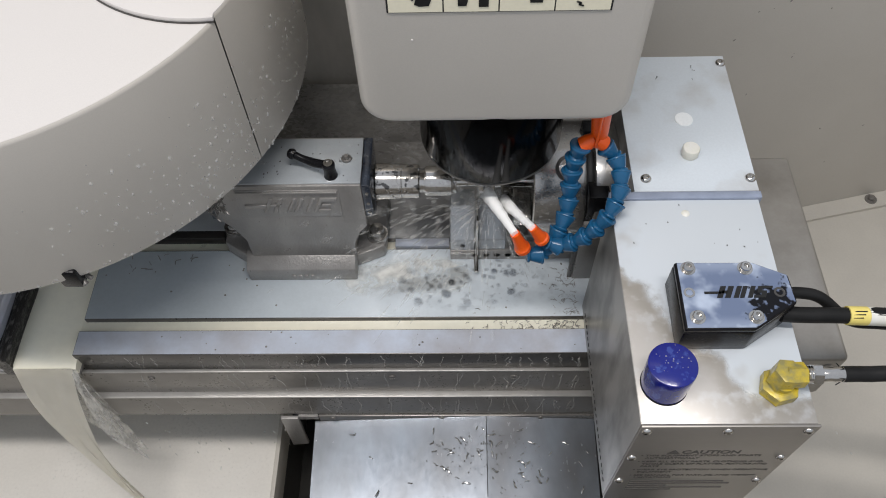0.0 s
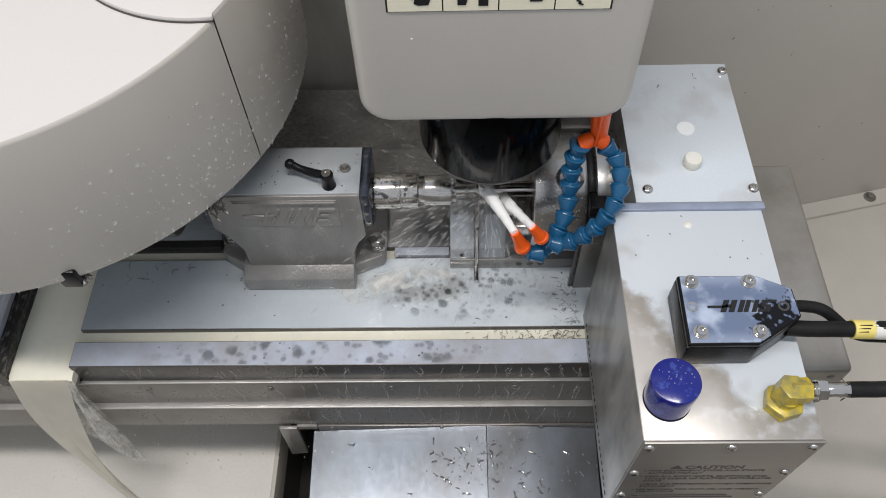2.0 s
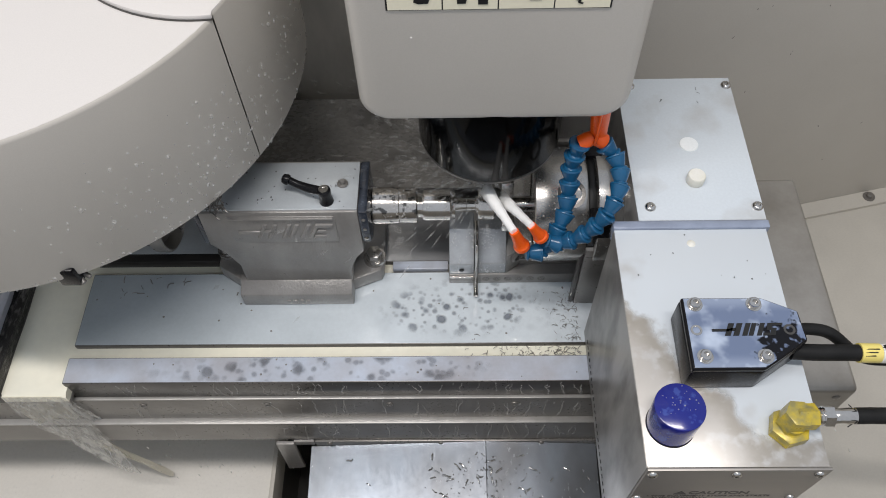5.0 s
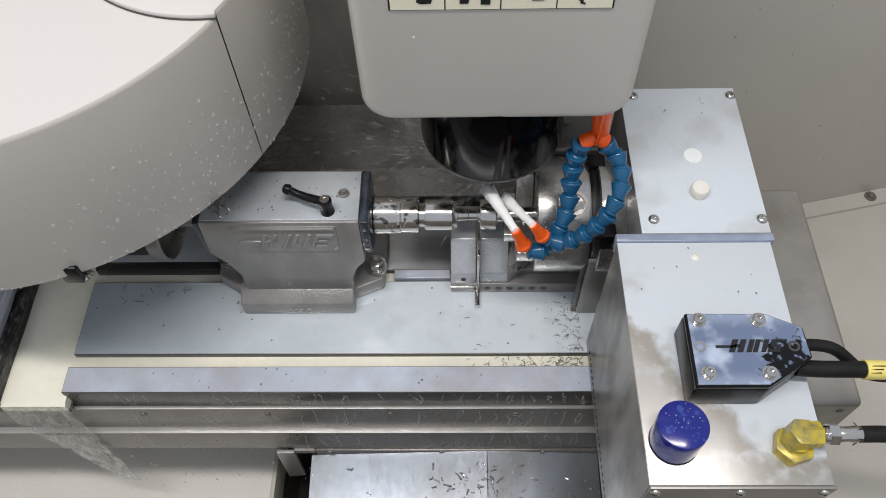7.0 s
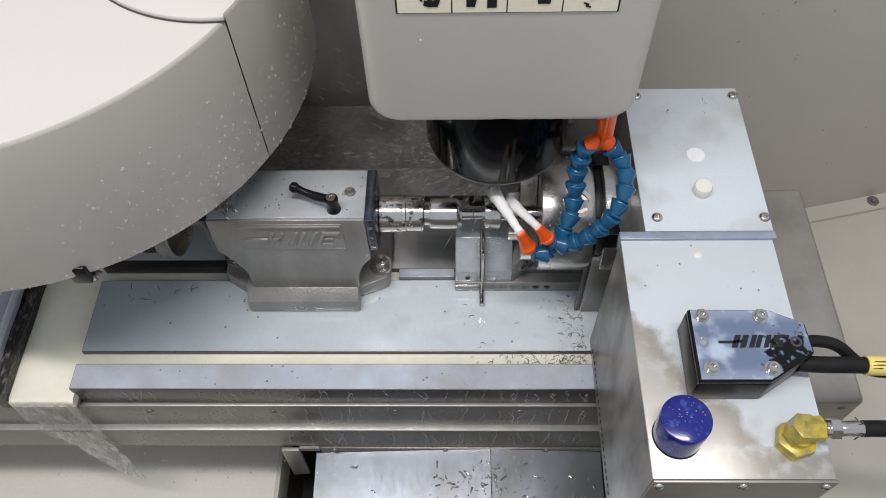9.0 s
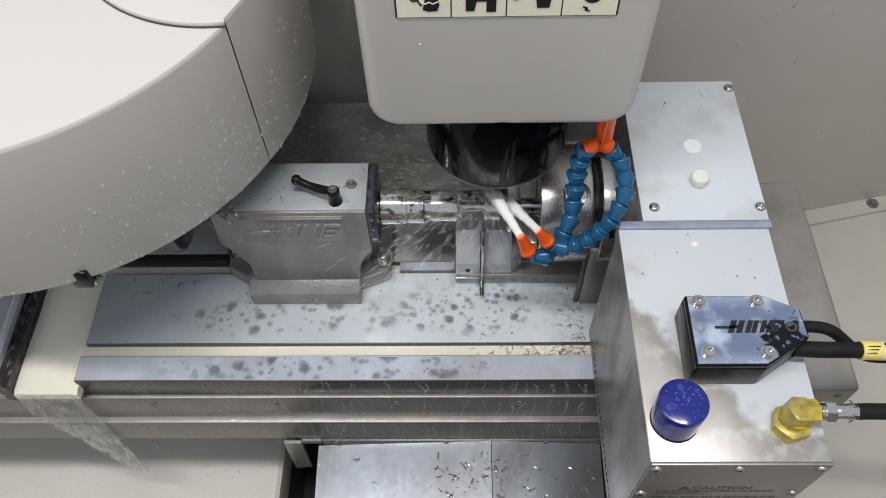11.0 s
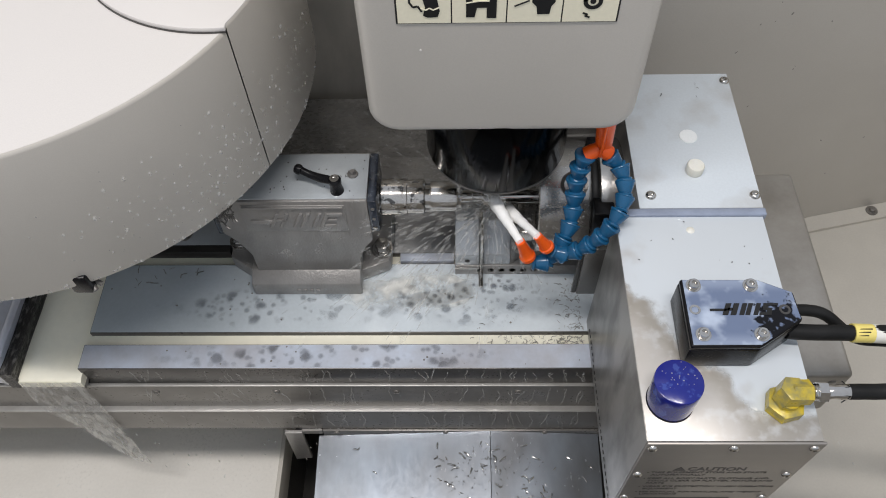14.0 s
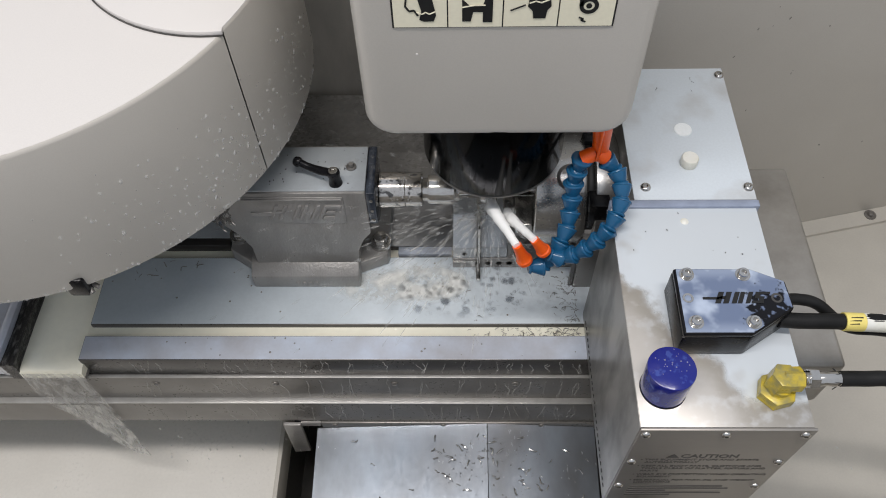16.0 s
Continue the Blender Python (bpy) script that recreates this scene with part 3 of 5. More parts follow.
part("seam_strip", prism([(CX + (CR - 0.006) * math.cos(SEAM - 0.02), CY + (CR - 0.006) * math.sin(SEAM - 0.02)), (CX + (CR - 0.003) * math.cos(SEAM), CY + (CR - 0.003) * math.sin(SEAM)),
                          (CX + (CR - 0.006) * math.cos(SEAM + 0.02), CY + (CR - 0.006) * math.sin(SEAM + 0.02))], "z", CZ0, CZ1 - 0.002), EDGE, changer)
part("top_plate", lathe([(0.0, CZ1 - 0.003), (CR - 0.0026, CZ1 - 0.003), (CR - 0.0026, CZ1), (0.0, CZ1 + 0.0003)], (CX, CY, 0), (0, 0, 1), 128, close=False), PAINT_LIGHT, changer, "flat top of the cover, coloured as lit from above")
HATCH = [(-0.400 + 0.152 * math.cos(radians(277.1 - 194.2 * i / 48)), 0.276 + 0.152 * math.sin(radians(277.1 - 194.2 * i / 48))) for i in range(49)]
HATCH += [(CX + (CR - 0.001) * math.cos(radians(26.6 - 53.2 * i / 24)), CY + (CR - 0.001) * math.sin(radians(26.6 - 53.2 * i / 24))) for i in range(25)]
part("raised_hatch", prism(HATCH, "z", CZ1 + 0.0004, CZ1 + 0.0058, 0.0012), PAINT_LIGHT, changer, "raised rounded hatch on the cover, coloured as lit from above")
# shadow line along the hatch step, put in as a thin dark strip
part("hatch_shadow_line", prism([(p[0] - 0.0012 * math.cos(radians(277.1 - 194.2 * min(i, 48) / 48 + 180)), p[1] - 0.0012 * math.sin(radians(277.1 - 194.2 * min(i, 48) / 48 + 180))) for i, p in enumerate(HATCH[:49])], "z", CZ1 + 0.0004, CZ1 + 0.0014), EDGE, changer)
part("underside", lathe([(0.0, CZ0 + 0.012), (CR - 0.004, CZ0 + 0.012)], (CX, CY, 0), (0, 0, 1), 96, close=False), STEEL_DARK, changer)
grip = part("tool_gripper", box(-0.566, -0.544, -0.029, 0.000, 0.232, 0.262, 0.003), BLACK, changer, "black plastic tool gripper finger")
part("pin", rod((-0.5475, -0.022, 0.238), (-0.543, -0.0262, 0.234), 0.0032, bevel=0.0006), STEEL_DARK, grip)
part("spring", rod((-0.546, -0.016, 0.238), (-0.538, -0.0195, 0.236), 0.0026), STEEL_DARK, grip)

# ---- coolant hoses ----
def hose(points, nozzle_from, nozzle_to, count, r=0.0105):
    """A ball-jointed hose: flared rings strung along a curve, and a tapered nozzle."""
    line = curve_points(points, 16)
    ob = thing("coolant_hose", points[0], "blue ball-jointed plastic coolant hose with orange nozzle", "hose", group="coolant hoses")
    length = [0]
    for p, q in zip(line, line[1:]):
        length.append(length[-1] + (q - p).length)
    def at(s):
        for i in range(len(line) - 1):
            if length[i + 1] >= s:
                return line[i].lerp(line[i + 1], (s - length[i]) / (length[i + 1] - length[i] + 1e-9))
        return line[-1]
    step = length[-1] / count
    for i in range(count):
        p, q = at(i * step), at((i + 1) * step)
        w = q - p
        h = w.length
        prof = [(r * 0.70, -h * 0.02), (r * 1.04, 0.0), (r * 1.09, h * 0.04), (r * 1.09, h * 0.12), (r * 1.02, h * 0.15), (r * 1.00, h * 0.22), (r * 0.84, h * 0.50), (r * 0.68, h * 0.76), (r * 0.62, h * 0.84), (r * 0.78, h * 0.90), (r * 0.82, h * 0.97), (r * 0.7, h * 1.06)]
        part("segment", lathe(prof, p, w, 24), BLUE, ob)
    a, b = Vector(nozzle_from), Vector(nozzle_to)
    w = b - a
    h = w.length
    part("nozzle", lathe([(r * 0.62, -h * 0.10), (r * 0.84, -h * 0.05), (r * 0.84, h * 0.10), (r * 0.70, h * 0.16), (r * 0.66, h * 0.34), (r * 0.56, h * 0.62), (r * 0.49, h), (r * 0.40, h), (r * 0.38, h * 0.9)], a, w, 24), ORANGE, ob, "orange tapered nozzle")
    return ob


manifold = thing("hose_manifold", (-0.022, 0.11, 0.29), "orange plastic coolant manifold fork under the head", "manifold")
part("stem", lathe([(0.0115, 0), (0.0110, 0.02), (0.0095, 0.05), (0.0085, 0.075)], (-0.0215, 0.112, 0.365), (0.07, 0, -1), 20), ORANGE, manifold)
part("rib", prism([(-0.0228, 0.098), (-0.0205, 0.098), (-0.0180, 0.103), (-0.0212, 0.103)], "z", 0.292, 0.362, 0.0006), ORANGE, manifold)
part("branch", lathe([(0.007, 0), (0.0085, 0.008), (0.0085, 0.016)], (-0.021, 0.108, 0.296), (-0.85, -0.1, -0.55), 20), ORANGE, manifold)
part("branch", lathe([(0.007, 0), (0.0085, 0.006), (0.0085, 0.012)], (-0.020, 0.108, 0.296), (0.75, 0.0, -0.65), 20), ORANGE, manifold)
hose([(-0.0352, 0.1050, 0.2899), (-0.0404, 0.1020, 0.2632), (-0.0410, 0.0950, 0.2428), (-0.0422, 0.0850, 0.2256), (-0.0450, 0.0710, 0.2133), (-0.0530, 0.0560, 0.2023), (-0.0617, 0.0460, 0.1892), (-0.0724, 0.0410, 0.1785), (-0.0870, 0.0400, 0.1803)],
     (-0.0925, 0.0420, 0.1905), (-0.1028, 0.0430, 0.2184), 9, 0.0108)
hose([(-0.0099, 0.1060, 0.2858), (0.0031, 0.1000, 0.2745), (0.0083, 0.0850, 0.2648), (0.0063, 0.0680, 0.2578), (-0.0004, 0.0540, 0.2500), (-0.0091, 0.0450, 0.2393), (-0.0204, 0.0410, 0.2241), (-0.0336, 0.0400, 0.2094), (-0.0460, 0.0400, 0.2006), (-0.0564, 0.0410, 0.1946), (-0.0663, 0.0420, 0.2022)],
     (-0.0728, 0.0425, 0.2080), (-0.0848, 0.0430, 0.2291), 10, 0.0100)

# ---- machine table ----
TX0, TX1 = -0.6645, 0.155
table = thing("machine_table", (-0.2, 0.1, -0.04), "ground steel machine table with milky coolant film", "machine table", rides=True)
# the two rear strips get darker surfaces: their shade is in the colour
for x0, y0, y1, z0, film, words_of in ((TX0 - 0.0025, -0.0525, -0.0168, -0.0445, FILM_THIN, "thin coolant film, bluish sky reflection put into its colour"), (TX0, 0.0, 0.1085, -0.016, FILM, "mottled milky coolant film, sky reflection put into its colour"),
                                  (TX0, 0.1255, 0.234, -0.016, REAR_WET, "wet steel surface, shade put into its dark colour"), (TX0, 0.251, 0.305, -0.034, SADDLE, "wet steel surface, shade put into its dark colour")):
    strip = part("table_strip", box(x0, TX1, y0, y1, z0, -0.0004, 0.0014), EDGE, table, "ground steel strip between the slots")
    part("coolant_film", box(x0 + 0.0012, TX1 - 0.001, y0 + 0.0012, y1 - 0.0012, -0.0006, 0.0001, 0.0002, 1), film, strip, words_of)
# carried far back to keep sky light out from under the table
part("saddle_body", box(-1.25, 0.055, -0.0515, 0.48, -0.1805, -0.0505), SADDLE, table, "dark cast body under the table")
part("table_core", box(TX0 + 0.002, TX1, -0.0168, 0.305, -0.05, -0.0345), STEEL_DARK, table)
part("slot_coolant", box(TX0 - 0.004, TX1, -0.0300, 0.018, -0.03, -0.0085), COOLANT, table, "milky coolant standing in the slot")
part("slot_coolant", box(TX0 - 0.004, TX1, 0.1, 0.135, -0.03, -0.0085), COOLANT, table)
part("end_channel", box(-0.748, TX0 + 0.001, -0.066, 0.305, -0.032, -0.026), STEEL_DARK, table)
part("channel_coolant", prism([(-0.066, -0.026), (-0.0655, -0.0145), (-0.060, -0.0115), (0.305, -0.0105), (0.305, -0.026)], "x", -0.747, TX0 + 0.0005), COOLANT, table, "deep milky coolant in the end channel")
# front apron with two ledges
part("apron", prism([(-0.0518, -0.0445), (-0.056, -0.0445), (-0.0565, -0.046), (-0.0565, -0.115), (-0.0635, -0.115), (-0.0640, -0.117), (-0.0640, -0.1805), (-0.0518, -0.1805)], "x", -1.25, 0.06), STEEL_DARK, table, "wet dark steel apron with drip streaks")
part("apron_edge", box(-1.25, 0.06, -0.0572, -0.0528, -0.0472, -0.0440, 0.0008), LEDGE, table)
part("apron_ledge", box(-1.25, 0.06, -0.0650, -0.0550, -0.1170, -0.1135, 0.0008), LEDGE, table, "bright ledge along the apron")
for x in (-0.5832, -0.4179, -0.2548, -0.0902):
    part("screw", lathe([(0.0048, 0), (0.0048, 0.0016), (0.003, 0.0022), (0.0022, 0.001)], (x, -0.0565, -0.0640), (0, -1, 0), 14), STEEL_DARK, table)

# wiper and way cover beyond the channel
wiper = thing("way_wiper", (-0.76, 0.1, -0.03), "ragged wet black rubber wiper strip", "wiper", rides=True)
wb = box(-0.7640, -0.747, -0.064, 0.32, -0.034, 0.006)
bmesh.ops.subdivide_edges(wb, edges=wb.edges[:], cuts=14, use_grid_fill=True)
for v in wb.verts:
    n = noise.noise_vector(v.co * 160)
    v.co += Vector((n.x * 0.0022, 0, n.z * 0.003 if v.co.z > -0.02 else 0))
part("strip", wb, BRUSH, wiper)
way_cover = thing("way_cover", (-0.95, 0.1, -0.03), "grey steel sliding way cover with film, bluish reflection in its colour", "way cover", rides=True)
part("cover_plate", box(-1.24, -0.7762, -0.058, 0.32, -0.034, 0.012, 0.002), FILM_THIN, way_cover)
part("lip", box(-0.7758, -0.7645, -0.060, 0.32, -0.034, 0.014, 0.0015), FILM_THIN, way_cover)

# ---- saddle parts under the apron ----
saddle = thing("chip_guard", (-0.2, -0.06, -0.2), "folded stainless chip guard below the apron", "chip guard", rides=True)
part("rivet_strip", box(-0.372, 0.045, -0.0675, -0.064, -0.205, -0.1810, 0.0008), STEEL_DARK, saddle)
for x in (-0.351, -0.190, -0.045):
    part("rivet", lathe([(0.0042, 0), (0.004, 0.002), (0.002, 0.003)], (x, -0.0675, -0.187), (0, -1, 0), 12), STEEL_DARK, saddle)
for x0, x1, za, zb in ((-0.3797, -0.1255, -0.2005, -0.181), (-0.1245, 0.034, -0.1808, -0.1935)):
    m = bmesh.new()
    # a sheet that leaves the rivet strip and falls gently towards the front
    quad = [(x0, -0.068, za), (x1, -0.068, zb), (x1, -0.33, zb - 0.03), (x0, -0.33, za - 0.03)]
    top = [m.verts.new(q) for q in quad]
    low = [m.verts.new((q[0], q[1], q[2] - 0.0015)) for q in quad]
    m.faces.new(top)
    m.faces.new(low)
    for i in range(4):
        j = (i + 1) % 4
        m.faces.new((top[i], top[j], low[j], low[i]))
    part("guard_sheet", m, TRAY, saddle, "bright wet stainless sheet")
bracket = thing("saddle_bracket", (-0.41, -0.07, -0.2), "grey steel angle bracket below the apron", "bracket",
                prism([(-0.428, -0.1812), (-0.402, -0.1812), (-0.4035, -0.29), (-0.430, -0.296)], "y", -0.0715, -0.066, 0.001), CAST, rides=True)
part("arm", box(-0.402, -0.373, -0.068, -0.0645, -0.192, -0.1812), CAST, bracket)

# ---- tailstock ----
tail = thing("tailstock", (-0.372, 0.12, 0), "grey cast iron tailstock wet with coolant, clamped on the table", "tailstock", rides=True)
part("base", prism([(0.0585, 0.0), (0.0585, 0.026), (0.0765, 0.037), (0.20, 0.037), (0.20, 0.0)], "x", -0.4485, -0.3015, 0.002), CAST, tail, "stepped casting foot")
# body outline from the front, drawn back at the top
outline = [(-0.440, 0.034), (-0.300, 0.034), (-0.2985, 0.062), (-0.290, 0.085), (-0.279, 0.100), (-0.279, 0.180), (-0.466, 0.180), (-0.467, 0.118), (-0.452, 0.098), (-0.4405, 0.070)]
bm = prism(outline, "y", 0.0757, 0.170, 0.0025)
for v in bm.verts:
    k = max(0.0, (v.co.z - 0.034) / 0.146)
    v.co.y += 0.0055 * k if v.co.y < 0.12 else -0.012 * k
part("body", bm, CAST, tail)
part("top_film", box(-0.4635, -0.2795, 0.0845, 0.1545, 0.179, 0.1815, 0.001), CAST_TOP, tail, "flat top under a coolant film, bluish reflection put into its colour")
for x0, x1, xs in ((-0.4845, -0.447, -1), (-0.303, -0.2625, 1)):
    pts = [(x0, 0.105), (x1, 0.080), (x1, 0.195), (x0, 0.195)] if xs < 0 else [(x0, 0.080), (x1 - 0.002, 0.0965), (x1, 0.105), (x1, 0.195), (x0, 0.195)]
    part("foot", prism(pts, "z", 0.0, 0.026, 0.003), CAST, tail)
def clamp_bolt(x, y):
    b = part("clamp_bolt", lathe([(0.0150, 0.0255), (0.0145, 0.0310), (0.0118, 0.0312), (0.0118, 0.0335), (0.009, 0.034)], (x, y, 0), (0, 0, 1), 28), STEEL, tail)
    part("bolt_head", hexagon((x, y, 0.0335), (0, 0, 1), 0.0102, 0.0100), STEEL, b)
clamp_bolt(-0.2745, 0.1145)
clamp_bolt(-0.4735, 0.1285)
NAVY = material("dark_blue_grey_steel", (0.018, 0.022, 0.032), 0.25, 0.2, (0.05, 0.062, 0.085), 60, 0.8, 400, 0.15, 0.12, coat=0.4)
part("end_plate", prism([(0.0800, 0.1812), (0.0800, 0.1195), (0.100, 0.100), (0.156, 0.100), (0.156, 0.1812)], "x", -0.2788, -0.2682, 0.0015), NAVY, tail, "dark blue grey end plate")
part("end_plate", prism([(0.084, 0.11), (0.084, 0.176), (0.15, 0.176), (0.15, 0.11)], "x", -0.4745, -0.4675, 0.001), NAVY, tail)
part("screw", lathe([(0.003, 0), (0.003, 0.0012), (0.0016, 0.0018)], (-0.2732, 0.0800, 0.128), (0, -1, 0), 12), CHROME, tail)
for z in (0.146, 0.166):
    part("screw", lathe([(0.0022, 0), (0.0022, 0.001), (0.0012, 0.0014)], (-0.2732, 0.0800, z), (0, -1, 0), 10), STEEL_DARK, tail)
# raised panel with a bar and slanting plain shapes
panel = part("name_panel", box(-0.4335, -0.307, 0.0744, 0.0800, 0.1235, 0.1735, 0.0008), CAST, tail, "raised cast panel")
for v in panel.data.vertices:
    v.co.y += 0.0055 * (v.co.z - 0.034) / 0.146
def raised(points):
    bm = prism(points, "y", 0.0722, 0.0790, 0.0004, 1)
    for v in bm.verts:
        v.co.y += 0.0055 * (v.co.z - 0.034) / 0.146
    part("raised_shape", bm, CAST, panel)
raised([(-0.4315, 0.1695), (-0.309, 0.1695), (-0.309, 0.172), (-0.4315, 0.172)])
raised([(-0.425, 0.1415), (-0.396, 0.1415), (-0.398, 0.1475), (-0.425, 0.1475)])
for x in (-0.404, -0.392, -0.375, -0.366, -0.352, -0.342):
    raised([(x, 0.134), (x + 0.0045, 0.134), (x + 0.016, 0.160), (x + 0.0115, 0.160)])
raised([(-0.395, 0.145), (-0.381, 0.145), (-0.380, 0.149), (-0.394, 0.149)])
raised([(-0.336, 0.134), (-0.322, 0.134), (-0.320, 0.139), (-0.334, 0.139)])
raised([(-0.329, 0.155), (-0.312, 0.155), (-0.310, 0.160), (-0.327, 0.160)])
raised([(-0.331, 0.1455), (-0.320, 0.1455), (-0.3185, 0.149), (-0.3295, 0.149)])
for i in range(4):
    part("raised_mark", box(-0.389 + i * 0.0085, -0.384 + i * 0.0085, 0.0572, 0.0592, 0.006, 0.0145, 0.0005), CAST, tail)
for cx, cz in ((-0.384, 0.106), (-0.424, 0.076), (-0.327, 0.074)):
    part("rough_patch", lathe([(0.006, 0), (0.004, 0.0007), (0.0015, 0.0003)], (cx, 0.0764 + 0.0055 * (cz - 0.034) / 0.146, cz), (0, -1, 0.04), 9), CAST, tail)
# clamping lever
lever = part("lever", lathe([(0.0085, 0), (0.008, 0.003), (0.0068, 0.012), (0.0078, 0.016), (0.0078, 0.021), (0.006, 0.0225), (0.0042, 0.0225), (0.0038, 0.0205)], (-0.3155, 0.0965, 0.1815), (-0.02, 0, 1), 24), BLACK, tail, "black clamping lever")
part("arm", sweep(curve_points([(-0.3175, 0.0980, 0.1985), (-0.333, 0.1035, 0.1965), (-0.348, 0.1090, 0.198), (-0.3605, 0.1130, 0.203)], 8),
                  [0.0050 + 0.0005 * math.sin(i * 0.26) for i in range(25)], 14), BLACK, lever)
part("arm_end", lathe([(0.0035, 0), (0.0062, 0.002), (0.0066, 0.005), (0.0052, 0.009), (0.002, 0.0105)], (-0.3560, 0.1115, 0.2010), (-0.9, 0.25, 0.3), 16), BLACK, lever)
part("lever_screw", lathe([(0.0056, 0), (0.0056, 0.002), (0.0032, 0.002), (0.003, 0.0008)], (-0.3160, 0.0965, 0.2033), (-0.02, 0, 1), 16), CHROME, lever)
part("set_screw", lathe([(0.0065, 0), (0.0065, 0.0015), (0.0036, 0.0022), (0.0036, 0.005), (0.0028, 0.0065)], (-0.2985, 0.1215, 0.1815), (0, 0, 1), 16), STEEL_DARK, tail)
AX = (0.1287, 0.127)
def turned(profile, x, seg=48, bm=None):
    """Rings of (radius, distance along x) on the work axis."""
    return lathe(profile, (x, *AX), (1, 0, 0), seg, bm)
part("quill", turned([(0.0, 0), (0.0235, 0), (0.0235, 0.001), (0.0232, 0.032), (0.0222, 0.033), (0.0222, 0.0535), (0.0205, 0.055), (0.0, 0.055)], -0.2670), QUILL, tail, "bright turned steel quill with pitted band")
part("center_sleeve", turned([(0.0, 0), (0.015, 0), (0.015, 0.006), (0.0185, 0.0065), (0.0195, 0.009), (0.0195, 0.036), (0.0195, 0.040), (0.017, 0.0425), (0.0165, 0.046), (0.0085, 0.047), (0.0075, 0.060), (0.0, 0.060)], -0.2120), CHROME, tail, "bright live center")
# rear screw wheel
wheel = part("hand_wheel", turned([(0.0, 0), (0.052, 0), (0.055, 0.002), (0.0555, 0.017), (0.0525, 0.019), (0.049, 0.017), (0.044, 0.006), (0.026, 0.004), (0.016, 0.007), (0.012, 0.016), (0.0, 0.016)], -0.540), STEEL_DARK, tail, "steel rimmed wheel behind the tailstock")
part("grip_sleeve", turned([(0.0, 0), (0.046, 0), (0.048, 0.002), (0.048, 0.07), (0.0, 0.07)], -0.611), RUBBER, wheel)
part("screw_shaft", turned([(0.014, 0), (0.014, 0.055)], -0.524, 24), STEEL_DARK, wheel)

# strip clamped in the rear slot beside the tailstock
slot_bar = thing("slot_bar", (-0.575, 0.128, 0), "dark steel bar lying along the rear slot", "bar", rides=True)
part("bar", box(-0.662, -0.492, 0.1215, 0.1345, -0.004, 0.011, 0.001), TRENCH, slot_bar)
part("bar_top", box(-0.661, -0.492, 0.134, 0.205, 0.002, 0.0115, 0.001), CAST_TOP, slot_bar)
thing("slot_key", (-0.25, 0.113, -0.002), "pale steel key strip in the slot", "key", box(-0.252, -0.176, 0.1115, 0.124, -0.010, 0.003, 0.0008), FILM_THIN, rides=True)

# ---- fixture, chuck and work ----
fixture = thing("fixture_block", (-0.09, 0.13, 0), "wet steel fixture block with drilled base rail", "fixture", rides=True)
part("base_rail", box(-0.1747, 0.002, 0.09, 0.20, 0.0, 0.0225, 0.0012), CAST, fixture)
part("base_lip", box(-0.1745, -0.142, 0.0875, 0.0900, 0.017, 0.0205, 0.0006), CHROME, fixture)
for i in range(7):
    x = -0.1405 + i * 0.0148
    part("hole_ring", lathe([(0.0052, -0.004), (0.0052, 0.0008), (0.0040, 0.0008), (0.0040, -0.004)], (x, 0.0905, 0.0115), (0, -1, 0), 18, close=False), STEEL_DARK, fixture)
    # flat black disc for the darkness inside the hole
    part("hole_shade", lathe([(0.0041, 0.0), (0.0041, 0.0003), (0.0001, 0.0003)], (x, 0.0903, 0.0115), (0, -1, 0), 18), INK, fixture)
block = part("upright", prism([(0.0905, 0.0225), (0.0905, 0.046), (0.093, 0.049), (0.122, 0.083), (0.15, 0.083), (0.15, 0.0225)], "x", -0.1742, -0.1415, 0.0018), BLOCK, fixture, "milky wet clamping block")
# black disc in place of the block's dark bore
part("hole_shade", lathe([(0.0034, 0.0), (0.0034, 0.0005), (0.0001, 0.0005)], (-0.158, 0.0903, 0.034), (0, -1, 0), 16), INK, block)
block = part("upright", prism([(0.0915, 0.0225), (0.0915, 0.046), (0.094, 0.049), (0.122, 0.083), (0.15, 0.083), (0.15, 0.0225)], "x", -0.1368, -0.100, 0.0018), BLOCK, fixture, "milky wet clamping block")
part("wedge", prism([(-0.1000, 0.0915), (-0.072, 0.112), (-0.072, 0.148), (-0.1000, 0.148)], "z", 0.0225, 0.064, 0.0012), CAST, fixture)
part("clamp_screw", lathe([(0.0085, 0), (0.0085, 0.003), (0.006, 0.005), (0.0042, 0.005), (0.004, 0.002)], (-0.0880, 0.1010, 0.051), (0.62, -0.78, 0.1), 20), STEEL_DARK, fixture)
part("stop_blade", box(-0.1408, -0.1375, 0.0868, 0.1250, 0.004, 0.098, 0.0006), CHROME, fixture)
part("stop_pin", rod((-0.1395, 0.092, 0.010), (-0.1395, 0.0655, 0.007), 0.0032, bevel=0.0006), CHROME, fixture)
part("rear_rail", box(-0.084, 0.002, 0.105, 0.20, 0.0226, 0.036, 0.001), STEEL_DARK, fixture)

work = thing("workpiece", (-0.1, 0.1287, 0.1), "small turned steel workpiece held between chuck and center", "workpiece", rides=True)
part("shaft", turned([(0.0, 0), (0.0075, 0), (0.0075, 0.010), (0.010, 0.011), (0.010, 0.013), (0.0185, 0.0135), (0.0192, 0.0145), (0.0192, 0.0325), (0.018, 0.034), (0.0095, 0.0345), (0.0095, 0.078), (0.0, 0.078)], -0.1512), CHROME, work)

chuck = thing("chuck", (0.0, 0.1287, 0.06), "bright steel rotary chuck with round ports, wet", "chuck", rides=True)
